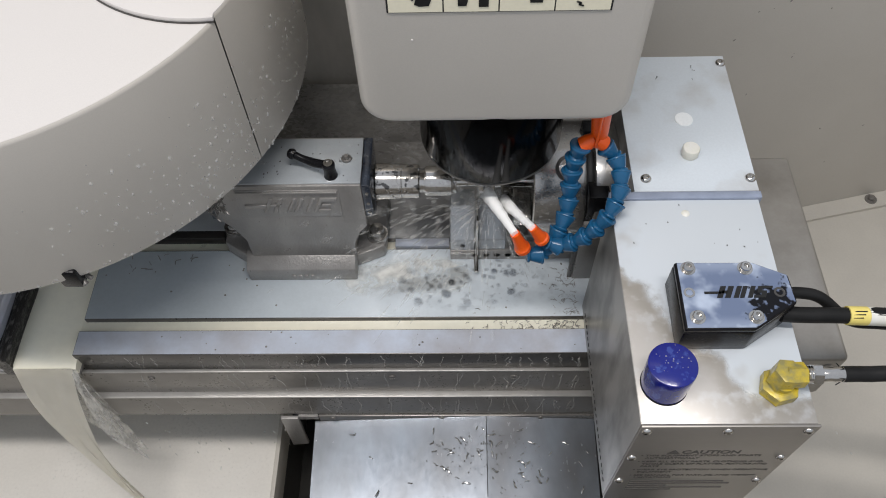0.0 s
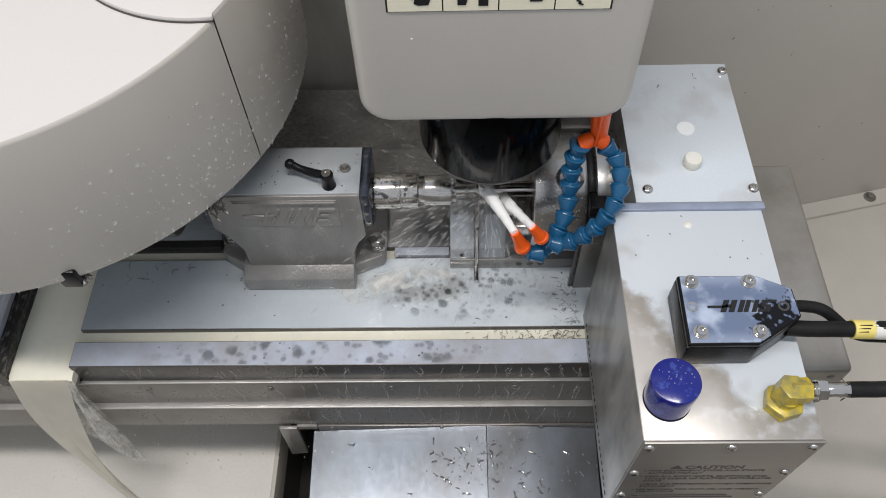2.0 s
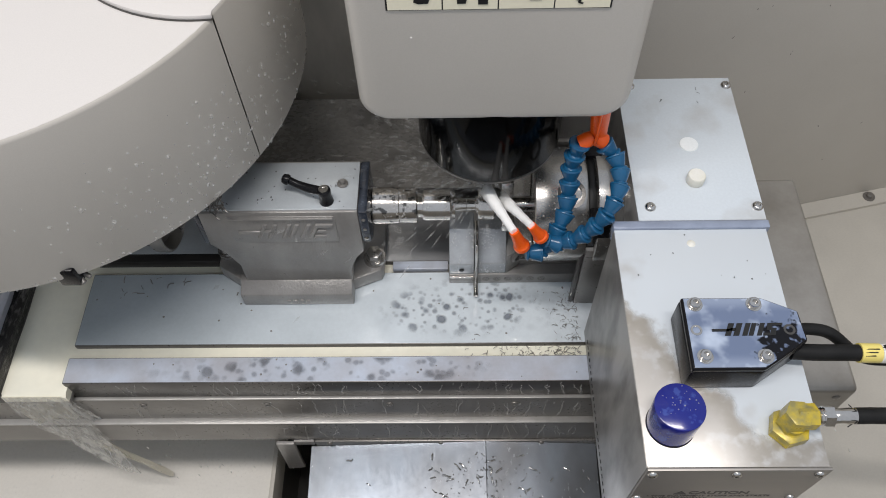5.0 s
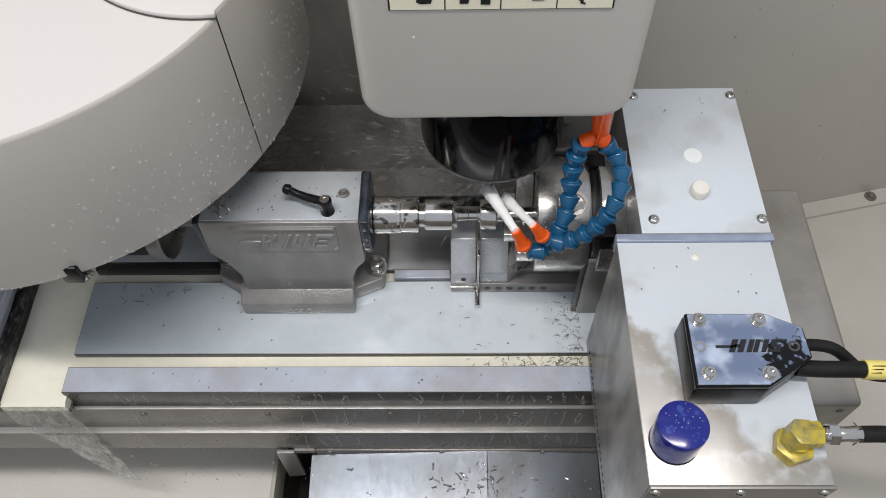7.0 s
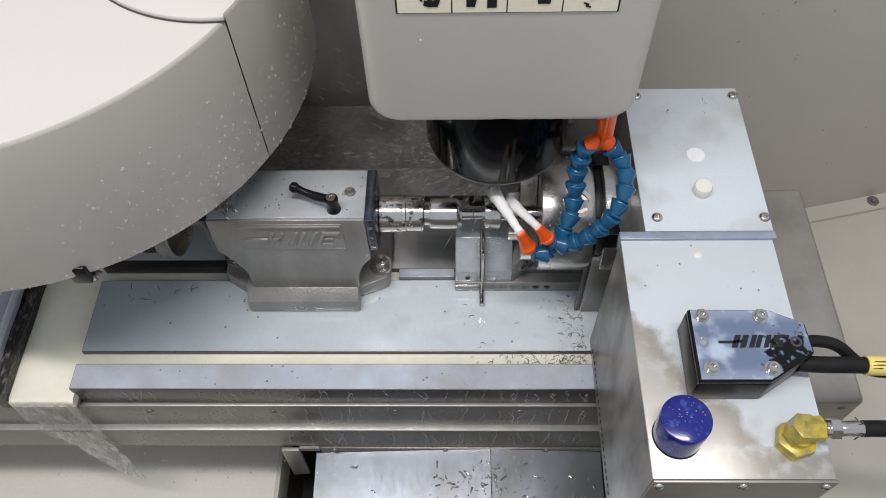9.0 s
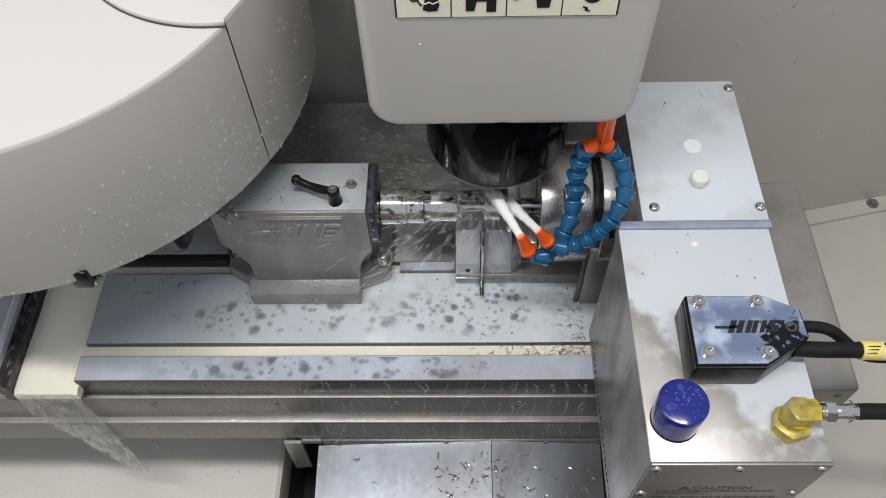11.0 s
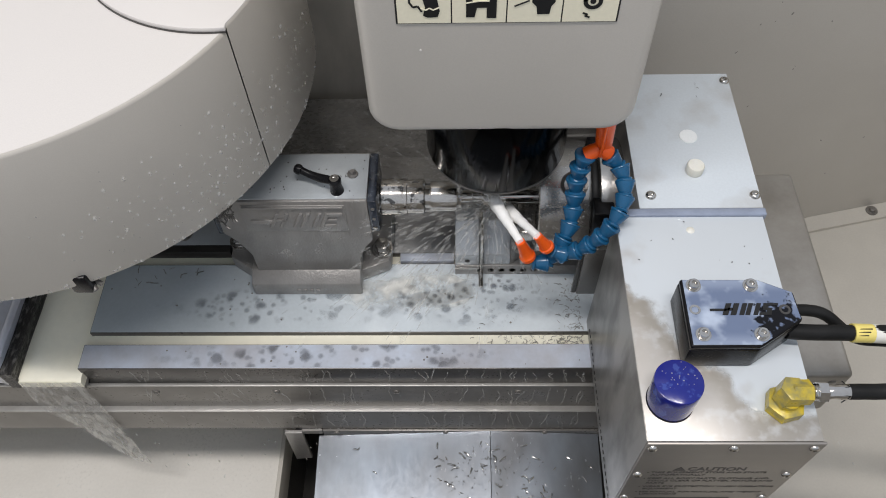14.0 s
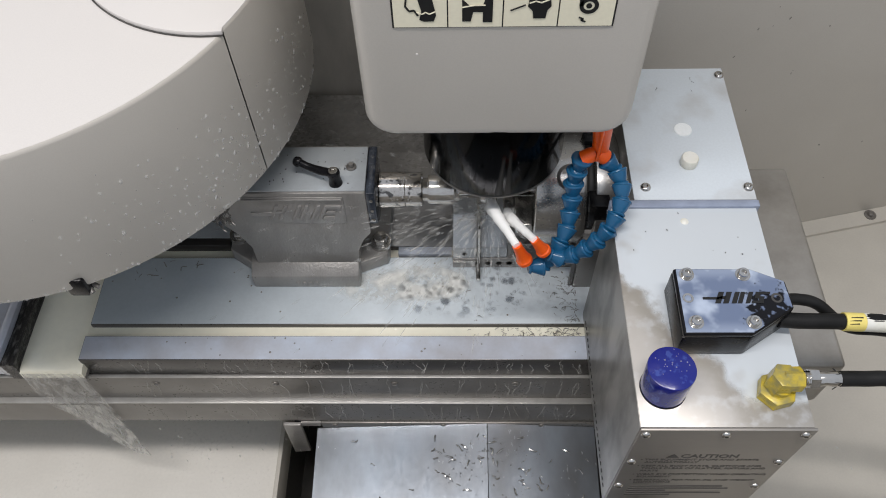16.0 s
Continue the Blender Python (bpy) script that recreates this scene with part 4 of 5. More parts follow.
part("chuck_body", turned([(0.0, 0), (0.0690, 0), (0.0705, 0.0015), (0.0705, 0.058), (0.069, 0.062), (0.066, 0.063), (0.066, 0.072), (0.0, 0.072)], -0.0735, 72), STEEL, chuck, "bright turned chuck body")
part("rear_ring", turned([(0.0, 0), (0.070, 0), (0.0735, 0.002), (0.0735, 0.030), (0.0715, 0.033), (0.0, 0.033)], -0.002, 72), STEEL, chuck)
part("dark_flange", turned([(0.0, 0), (0.080, 0), (0.083, 0.002), (0.083, 0.012), (0.0, 0.012)], 0.029, 72), STEEL_DARK, chuck)
for ang in (117, 357, 237):
    d = Vector((0, math.cos(radians(ang)), math.sin(radians(ang))))
    c = Vector((-0.0315, *AX)) + d * 0.0695
    port = part("port_ring", lathe([(0.0165, 0), (0.0165, 0.0022), (0.0125, 0.0022), (0.0118, -0.001)], c, d, 32, close=False), EDGE, chuck)
    part("port_plug", lathe([(0.0116, 0.0008), (0.0075, 0.0008), (0.007, -0.001), (0.0, -0.001)], c, d, 28, close=False), STEEL_DARK, port)
# black ring painting the shade between chuck body and rear ring
part("gap_shade_ring", turned([(0.0665, 0), (0.0672, 0.001), (0.0672, 0.008), (0.0665, 0.009)], -0.011, 64), INK, chuck)
key_block = box(-0.012, 0.008, 0.146, 0.164, 0.186, 0.199, 0.001)
part("key_block", key_block, BLACK, chuck)
for ang in (65, 185, 305):
    d = Vector((0, math.cos(radians(ang)), math.sin(radians(ang))))
    s = Vector((0, -d.z, d.y))
    m = box(-0.0215, -0.0005, -0.011, 0.011, 0.016, 0.060, 0.0018)
    for v in m.verts:
        p = v.co.copy()
        v.co = Vector((-0.0735 + p.x, *AX)) + s * p.y + d * p.z
    jaw = part("jaw", m, STEEL, chuck, "stepped steel jaw")
    m = box(-0.036, -0.0215, -0.009, 0.009, 0.012, 0.034, 0.0018)
    for v in m.verts:
        p = v.co.copy()
        v.co = Vector((-0.0735 + p.x, *AX)) + s * p.y + d * p.z
    part("jaw_step", m, STEEL, jaw)
rear_plate = thing("rear_bracket", (0.0, 0.25, 0.0), "grey wet cast bracket behind the chuck", "bracket", rides=True)
part("plate", box(-0.062, 0.028, 0.240, 0.262, 0.0, 0.215, 0.002), CAST, rear_plate)
part("lip", box(-0.062, 0.028, 0.234, 0.2398, 0.112, 0.122, 0.001), CAST, rear_plate)
part("screw", lathe([(0.005, 0), (0.005, 0.003), (0.003, 0.004)], (-0.027, 0.2400, 0.170), (0, -1, 0), 14), STEEL_DARK, rear_plate)
pedestal = thing("chuck_pedestal", (0.0, 0.14, 0.0), "dark wet bearing housing below the chuck", "housing", rides=True)
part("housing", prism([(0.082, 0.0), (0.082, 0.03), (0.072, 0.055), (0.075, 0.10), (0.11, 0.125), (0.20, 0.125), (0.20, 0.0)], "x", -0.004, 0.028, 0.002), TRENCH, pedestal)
part("switch_box", box(-0.0100, 0.0150, 0.060, 0.085, 0.135, 0.180, 0.002), BLACK, pedestal, "black switch block")
part("bracket_sheet", prism([(0.058, 0.0), (0.058, 0.128), (0.064, 0.132), (0.084, 0.132), (0.084, 0.128), (0.066, 0.124), (0.062, 0.118), (0.062, 0.0)], "x", -0.0105, 0.0160, 0.0006), STEEL_DARK, pedestal, "folded grey splash sheet")
part("sheet_edge", box(-0.0165, -0.0108, 0.060, 0.066, 0.0, 0.130, 0.0008), EDGE, pedestal)

# ---- rotary indexer housing ----
ZB = 0.2335
indexer = thing("rotary_indexer", (0.08, 0.0, 0.0), "stainless steel rotary indexer housing wet with milky coolant", "rotary indexer", rides=True)
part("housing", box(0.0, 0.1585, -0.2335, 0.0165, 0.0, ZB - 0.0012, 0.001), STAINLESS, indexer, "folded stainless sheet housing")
part("top_sheet", box(0.0006, 0.1585, -0.2335, 0.0165, ZB - 0.0012, ZB, 0.0004), SHEET_TOP, indexer, "stainless top sheet half under a milky film, sky reflection in its colour")
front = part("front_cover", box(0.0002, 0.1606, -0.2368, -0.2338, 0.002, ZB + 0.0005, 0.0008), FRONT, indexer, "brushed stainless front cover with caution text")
for z in (0.2335 - 0.0075, 0.152, 0.0757):
    for x in (0.0062, 0.0795, 0.1518):
        if x == 0.0795 and z < 0.2:
            continue
        button_screw((x, -0.2368, z - 0.001), (0, -1, 0), 0.0048, 0.003, front, "cover_screw")
part("joint_strip", box(-0.0004, 0.1625, 0.0168, 0.0262, ZB - 0.02, ZB + 0.003, 0.0012), JOINT, indexer, "blue grey joint strip")
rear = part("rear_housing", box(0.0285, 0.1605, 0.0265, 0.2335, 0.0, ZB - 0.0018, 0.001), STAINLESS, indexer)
lid = part("lid", box(0.0278, 0.1618, 0.0280, 0.2345, ZB - 0.0016, ZB + 0.0006, 0.0007), BOXTOP, indexer, "screwed lid under a milky film, sky reflection in its colour")
for x, y in ((0.0422, 0.0452), (0.1556, 0.0450), (0.1560, 0.2218), (0.0425, 0.2218)):
    button_screw((x, y, ZB + 0.0006), (0, 0, 1), 0.0060, 0.0036, lid, "lid_screw")
part("knob", lathe([(0.0094, 0), (0.0097, 0.001), (0.0097, 0.010), (0.0088, 0.0112), (0.0, 0.0114)], (0.0952, 0.0795, ZB + 0.0006), (0, 0, 1), 28), WHITE, lid, "round cream plastic plug")
# lamp reflection on the lid, put in as a flat white disc
part("lamp_glint", lathe([(0.0105, 0), (0.0100, 0.0008), (0.0, 0.0010)], (0.0976, 0.1317, ZB + 0.0006), (0, 0, 1), 28), LAMP_GLINT, lid, "round white disc painting a lamp's reflection on the lid")
side = part("side_housing", box(0.161, 0.2770, -0.109, 0.186, 0.0, 0.10, 0.006, 3), SIDE, indexer, "dull stainless side housing with stains")
part("side_screw", lathe([(0.0048, 0), (0.0045, 0.002), (0.002, 0.003)], (0.258, -0.108, 0.082), (0, -1, 0), 14), STEEL_DARK, side)
for i in range(26):
    part("slot_mark", box(-0.0006, 0.0004, -0.222 + i * 0.0085, -0.2175 + i * 0.0085, 0.0165, 0.0182), INK, indexer)
part("weld_mark", lathe([(0.0045, 0), (0.003, 0.0012), (0.0, 0.0014)], (0.078, -0.001, ZB), (0, 0, 1), 12), WHITE, indexer)
# printed caution text
def words(body, x, z, size, parent, mat=None):
    cu = bpy.data.curves.new("text", "FONT")
    cu.body, cu.size, cu.extrude, cu.offset = body, size, 0.00012, 0.00032 if size > 0.01 else 0.00008
    tmp = bpy.data.objects.new("tmp", cu)
    me = bpy.data.meshes.new_from_object(tmp)
    bpy.data.objects.remove(tmp)
    me.transform(Matrix.Translation((x, -0.2370, z)) @ Matrix.Rotation(radians(90), 4, "X"))
    me.transform(Matrix.Translation(-ORIGIN[parent.name]))
    me.materials.append(mat or ETCH)
    ob = new("printed_text", me)
    ob.parent = parent
    ORIGIN[ob.name] = ORIGIN[parent.name]
    return ob
words("CAUTION", 0.0520, 0.1618, 0.0125, front)
part("warning_triangle", prism([(0.0385, 0.1618), (0.0505, 0.1618), (0.0445, 0.1712)], "y", -0.2374, -0.2367), ETCH, front)
LINES = ["• THIS EQUIPMENT STOPS AND STARTS", "   AUTOMATICALLY", "• KEEP ALL BODY PARTS, CLOTHING AND", "   TOOLS CLEAR OF PLATTER, FIXTURE AND", "   PARTS", "• WEAR EYE PROTECTION WHEN OPERATING",
         "   EQUIPMENT", "• SEE MANUAL FOR PART, JIG, AND WEIGHT", "   LIMITATIONS"]
zz = 0.1535
for i, s in enumerate(LINES):
    words(s, 0.0145, zz, 0.0066, front)
    zz -= 0.0076 if i + 1 < len(LINES) and not LINES[i + 1].startswith("•") else 0.0112
for i, w in enumerate((0.100, 0.108, 0.042, 0.104, 0.050)):
    part("printed_bar", box(0.018, 0.018 + w, -0.2373, -0.2367, zz - 0.0012, zz + 0.0018), ETCH, front)
    zz -= 0.0076

# ---- connector box on the indexer ----
conn = thing("connector_box", (0.09, -0.124, ZB), "black connector box with wet lid, bluish reflection put into its colour", "connector box", rides=True)
OUT = [(0.0426, -0.0875), (0.1172, -0.0879), (0.148, -0.1020), (0.150, -0.132), (0.1066, -0.160), (0.0417, -0.160)]
part("body", prism(OUT, "z", ZB, 0.268, 0.002), BLACK, conn)
cx, cy = sum(p[0] for p in OUT) / 6, sum(p[1] for p in OUT) / 6
plate = part("lid_plate", prism([(cx + (x - cx) * 0.995, cy + (y - cy) * 0.995) for x, y in OUT], "z", 0.268, 0.275, 0.0022, 3), BLACK, conn, "black lid with milky film and painted bluish reflection")
# the bluish sky reflection of the glossy lid is in this sheet's colour
part("coolant_film", prism([(cx + (x - cx) * 0.955, cy + (y - cy) * 0.95) for x, y in OUT], "z", 0.2745, 0.27535), LID_SHEEN, plate, "milky film and painted bluish sky reflection on the lid")
for x, y in ((0.0545, -0.0955), (0.1083, -0.0957), (0.0549, -0.1478), (0.1083, -0.148)):
    s = part("washer", lathe([(0.0072, 0), (0.0072, 0.0012), (0.004, 0.0014)], (x, y, 0.275), (0, 0, 1), 20), CHROME, plate)
    part("socket_screw", lathe([(0.0050, 0.001), (0.0052, 0.002), (0.0050, 0.0058), (0.0045, 0.0062), (0.0027, 0.0062), (0.0026, 0.0035)], (x, y, 0.275), (0, 0, 1), 18), CHROME, s)
for x in (0.0518, 0.1352):
    part("sunk_screw", lathe([(0.0056, 0), (0.0052, 0.0008), (0.0034, 0.0008), (0.003, 0.0002)], (x, -0.1215, 0.275), (0, 0, 1), 18), CHROME if x < 0.1 else EDGE, plate)
def mark(points):
    part("emblem_shape", prism([(0.0655 + 0.062 * u, -0.1275 + 0.0125 * v) for u, v in points], "z", 0.2752, 0.2759), INK, plate)
mark([(0.0, 0.34), (0.24, 0.34), (0.27, 0.54), (0.0, 0.54)])
for u, w in ((0.17, 0.085), (0.29, 0.085), (0.42, 0.075), (0.51, 0.070), (0.63, 0.070)):
    mark([(u, 0.0), (u + w, 0.0), (u + w + 0.09, 1.0), (u + 0.09, 1.0)])
mark([(0.255, 0.38), (0.335, 0.38), (0.355, 0.62), (0.275, 0.62)])
mark([(0.72, 0.0), (0.90, 0.0), (0.93, 0.42), (0.85, 0.42), (0.84, 0.22), (0.735, 0.22)])
mark([(0.79, 0.42), (0.93, 0.42), (0.945, 0.60), (0.87, 0.60), (0.885, 0.80), (1.03, 0.80), (1.045, 1.0), (0.825, 1.0)])

def cable(points, r, label, steps=8):
    pts = curve_points(points, steps)
    c = thing("cable", points[0], label, "cable", rides=True)
    part("jacket", sweep(pts, r, 18), RUBBER, c)
    return c
big = cable([(0.142, -0.132, 0.252), (0.165, -0.1335, 0.252), (0.20, -0.1336, 0.251), (0.26, -0.134, 0.247), (0.40, -0.14, 0.215), (0.62, -0.16, 0.10)], 0.0078, "thick black rubber cable with yellow marker band")
part("marker_band", rod((0.2035, -0.1336, 0.2509), (0.2225, -0.1337, 0.2498), 0.0091, 0.0091, 24), material("yellow_label", (0.86, 0.72, 0.20), 0.4, 0, (0.8, 0.66, 0.2), 40, 0.5, 300, 0, 0.06), big, "yellow cable label")
part("marker_tail", rod((0.2226, -0.1337, 0.2498), (0.262, -0.1342, 0.2468), 0.0090, 0.0090, 24), WHITE, big)
for i in range(3):
    p = 0.05 + 0.34 * i
    part("printed_bar", box(0.2062, 0.2195 - i * 0.002, -0.1336 - 0.0091 * math.sin(p) - 0.0005, -0.1336 - 0.0091 * math.sin(p) + 0.0005, 0.2503 + 0.0091 * math.cos(p) - 0.0004, 0.2503 + 0.0091 * math.cos(p) + 0.0003), INK, big)
cable([(0.146, -0.112, 0.255), (0.165, -0.1105, 0.254), (0.185, -0.1140, 0.250), (0.215, -0.1300, 0.2345), (0.26, -0.133, 0.229), (0.40, -0.137, 0.195), (0.62, -0.155, 0.08)], 0.0058, "thin black rubber cable beside the thick one")

cap = thing("breather_cap", (0.030, -0.1925, ZB), "glossy blue plastic cap speckled with coolant", "cap", rides=True)
part("shell", lathe([(0.0208, 0), (0.0214, 0.0010), (0.0216, 0.004), (0.0221, 0.030), (0.0222, 0.0385), (0.0219, 0.0396), (0.0210, 0.0402), (0.0, 0.0404)], (0.0262, -0.1945, ZB), (0, 0.03, 1), 48), CAP_BLUE, cap)
part("seal", lathe([(0.0214, 0), (0.0221, 0.0004), (0.0214, 0.0014)], (0.0262, -0.1945, ZB), (0, 0, 1), 40), RUBBER, cap)

fitting = thing("air_fitting", (0.1284, -0.2005, ZB), "worn yellow painted hexagon elbow fitting", "fitting", rides=True)
part("hex_base", hexagon((0.1284, -0.2005, ZB), (0, 0, 1), 0.0178, 0.013, turn=0.25), YELLOW, fitting)
part("neck", lathe([(0.0125, 0.012), (0.0105, 0.014), (0.0105, 0.020)], (0.1284, -0.2005, ZB), (0, 0, 1), 28), YELLOW, fitting)
part("elbow", hexagon((0.127, -0.1985, ZB + 0.013), (0.12, 0.05, 1), 0.0128, 0.0215, turn=0.1), YELLOW, fitting)
part("elbow_arm", hexagon((0.128, -0.1975, ZB + 0.025), (1, 0.02, 0.0), 0.0115, 0.018, turn=0.5), YELLOW, fitting)
nip = part("threaded_end", lathe([(0.0072, 0)] + [(0.0072 + 0.0009 * (k % 2), 0.0012 * k) for k in range(1, 9)] + [(0.007, 0.0105)], (0.146, -0.1971, ZB + 0.0255), (1, 0.01, 0), 24), CHROME, fitting)
part("hex_nut", hexagon((0.1515, -0.1970, ZB + 0.0255), (1, 0.0, 0), 0.0095, 0.009), CHROME, fitting)
part("ferrule", lathe([(0.0066, 0), (0.0070, 0.001), (0.0066, 0.006), (0.0072, 0.013), (0.0068, 0.021)], (0.1605, -0.1970, ZB + 0.0255), (1, 0, 0), 24), CHROME, fitting)
hl = thing("air_hose", (0.18, -0.197, ZB + 0.0255), "black rubber hose pushed on a steel ferrule", "hose", rides=True)
part("jacket", sweep(curve_points([(0.1795, -0.197, ZB + 0.0255), (0.20, -0.197, ZB + 0.0255), (0.24, -0.198, ZB + 0.023), (0.34, -0.205, 0.22), (0.62, -0.24, 0.10)], 8), 0.0072, 18), RUBBER, hl)
for i in range(5):
    part("frayed_thread", rod((0.1795, -0.197 + 0.006 * math.cos(i * 1.3), ZB + 0.0255 + 0.006 * math.sin(i * 1.3)), (0.1765 - 0.001 * i, -0.197 + 0.0105 * math.cos(i * 1.3), ZB + 0.0255 + 0.0095 * math.sin(i * 1.3)), 0.0005, seg=6), RUBBER, hl)

# ---- coolant, drops and chips ----
rnd = random.Random(7)


def dome(m, p, n, r, long=1.0, along=None):
    """A small flattened drop on a surface."""
    n = Vector(n).normalized()
    u = Vector(along).normalized() if along is not None else n.orthogonal().normalized()
    u = (u - u.dot(n) * n).normalized()
    v = n.cross(u)
    rings = []
    for rr, h in ((1.0, 0.0), (0.8, 0.38), (0.4, 0.6)):
        rings.append([m.verts.new(Vector(p) + r * (rr * (long * math.cos(a) * u + math.sin(a) * v) + h * n)) for a in [2 * math.pi * i / 7 for i in range(7)]])
    for a, b in zip(rings, rings[1:]):
        for i in range(7):
            m.faces.new((a[i], a[(i + 1) % 7], b[(i + 1) % 7], b[i]))
    m.faces.new(rings[-1])


def needle(m, p, q, r, waist=0.4):
    """A slim streak of liquid, thickest at its waist."""
    p, q = Vector(p), Vector(q)
    t = (q - p).normalized()
    u = t.orthogonal().normalized()
    v = t.cross(u)
    c = p.lerp(q, waist)
    ring = [m.verts.new(c + r * (math.cos(a) * u + math.sin(a) * v)) for a in (0, 1.57, 3.14, 4.71)]
    a, b = m.verts.new(p), m.verts.new(q)
    for i in range(4):
        m.faces.new((a, ring[i], ring[(i + 1) % 4]))
        m.faces.new((b, ring[(i + 1) % 4], ring[i]))


# drops on the tool changer's skirt
m = bmesh.new()
for i in range(430):
    if i < 330:
        t = SEAM + rnd.gauss(-0.10, 0.30)
        z = CZ0 + min(0.16, abs(rnd.gauss(0.055, 0.045)))
    else:
        t = rnd.uniform(SEAM - 1.0, SEAM + 0.9)
        z = CZ0 + rnd.uniform(0.0, 0.006)
    n = Vector((math.cos(t), math.sin(t), 0))
    k = rnd.choice((0.0007, 0.0009, 0.0012, 0.0016, 0.0024)) * 0.8
    dome(m, Vector((CX, CY, z)) + n * (CR + 0.0006), n, k, rnd.uniform(1.0, 1.9), (rnd.uniform(-0.5, 0.5) * n.y, -rnd.uniform(-0.5, 0.5) * n.x, 1))
part("splash_spatter", m, DROP, changer, "milky drops clinging to the skirt", kind="stuff")

# two solid jets from the nozzles to the cutter
JETS = []
for a, b, r0, r1 in (((-0.1025, 0.0430, 0.2176), (-0.1271, 0.1000, 0.2082), 0.0042, 0.0092), ((-0.0845, 0.0430, 0.2286), (-0.1110, 0.1000, 0.1985), 0.0040, 0.0088)):
    a, b = Vector(a), Vector(b)
    b = a.lerp(b, 1.30)
    pts = [a.lerp(b, k / 16) for k in range(17)]
    bm = sweep(pts, [r0 + (r1 - r0) * (k / 16) ** 1.4 + 0.0003 * math.sin(k * 2.3) for k in range(17)], 20)
    for v in bm.verts:
        v.co += noise.noise_vector(v.co * 130) * (0.0005 + 0.02 * max(0.0, v.co.y - 0.07))
    JETS.append(thing("coolant_jet", a, "solid white jet of milky coolant from a nozzle", "coolant jet", bm, JET, "coolant jets"))

# spray thrown off the cutter, in rigid bundles of streaks
HIT = Vector((-0.126, 0.125, 0.185))
SPRAYS = []


def bundle(name, label, count, az, spread, dip, reach, r, mat):
    m = bmesh.new()
    for i in range(count):
        a = radians(rnd.gauss(az, spread))
        e = radians(rnd.gauss(dip, 13))
        d = Vector((math.cos(a) * math.cos(e), math.sin(a) * math.cos(e), math.sin(e)))
        s = min(abs(rnd.gauss(0.0, 1.0)) * 0.5, rnd.uniform(0.5, 1.0)) * reach + 0.006
        l = rnd.uniform(0.006, 0.020) * (0.5 + s / reach)
        p = HIT + d * s + Vector((0, 0, -0.9 * s * s))
        q = HIT + d * (s + l) + Vector((0, 0, -0.9 * (s + l) ** 2))
        needle(m, p, q, r * rnd.uniform(0.4, 1.3))
    ob = thing(name, HIT, label, "spray", m, mat, "coolant sprays", "stuff")
    SPRAYS.append(ob)


bundle("coolant_spray", "fan of fine milky streaks thrown off the cutter", 260, 195, 26, -24, 0.20, 0.0013, SPRAY)
bundle("coolant_spray", "fan of fine milky streaks falling to the table", 110, 238, 36, -46, 0.12, 0.0012, SPRAY)
bundle("coolant_spray", "fine milky mist flung towards the rear", 330, 150, 24, 0, 0.42, 0.0022, MIST)
bundle("coolant_spray", "fine milky streaks flung beside the chuck", 70, 330, 34, -44, 0.09, 0.0011, SPRAY)
bundle("coolant_spray", "soft cloud of coolant mist round the cutter", 90, 215, 60, -16, 0.07, 0.0040, MIST)
bundle("coolant_spray", "drifting haze of coolant between the work and the tailstock", 60, 198, 26, -10, 0.22, 0.0060, MIST)

# coolant pouring from the end channel over the apron
def pour(edge_a, edge_b, mat, label, rows=26, cols=16, wave=0.004, seed=0.0, ragged=0.0, rides=True):
    """A pleated sheet of coolant hung between two falling edges."""
    a, b = curve_points(edge_a, 12), curve_points(edge_b, 12)
    m = bmesh.new()
    grid = []
    for j in range(rows + 1):
        line = []
        for i in range(cols + 1):
            w = i / cols
            k = j / rows * (1.0 - ragged * (0.5 + 0.5 * noise.noise((w * 4.0, seed, 0.3))))
            p, q = a[round(k * (len(a) - 1))], b[round(k * (len(b) - 1))]
            c = p.lerp(q, w)
            fold = noise.noise((w * 2.8 + 1.2 * k, k * 1.4, seed)) + 0.4 * noise.noise((w * 7.0 + k, k * 2.5, seed + 3))
            c.y += wave * min(1.0, 2 * k) * fold * 1.6
            c.x += wave * 0.5 * min(1.0, 2 * k) * noise.noise((w * 3.0, k * 3.0, seed + 9))
            line.append(m.verts.new(c))
        grid.append(line)
    for r0, r1 in zip(grid, grid[1:]):
        for i in range(cols):
            m.faces.new((r0[i], r0[i + 1], r1[i + 1], r1[i]))
    bmesh.ops.solidify(m, geom=m.faces[:], thickness=0.0015)
    return thing("pouring_coolant", edge_a[0], label, "coolant", m, mat, "pouring coolant", rides=rides)


def lace(name, alpha):
    """Running coolant drawn out in clear and milky strands."""
    m = bpy.data.materials.new(name)
    m.use_nodes = True
    put, calc, cloud, ramp, blend, co, axis = node_tools(m)
    n, l = m.node_tree.nodes, m.node_tree.links
    b = n["Principled BSDF"]
    mp = n.new("ShaderNodeMapping")
    mp.inputs["Scale"].default_value = (1.0, 0.5, 0.28)
    mp.inputs["Rotation"].default_value = (0, radians(-14), 0)
    l.new(co, mp.inputs["Vector"])
    put(b, "Base Color", (0.90, 0.89, 0.85, 1))
    put(b, "Roughness", 0.15)
    put(b, "Alpha", calc("MULTIPLY", ramp(cloud(mp.outputs[0], 120, 3), 0.36, 0.64, 0.25, 1.0), alpha))
    return m


LACE, CLEAR_LACE = lace("stranded_coolant", 0.75), lace("thin_stranded_coolant", 0.42)
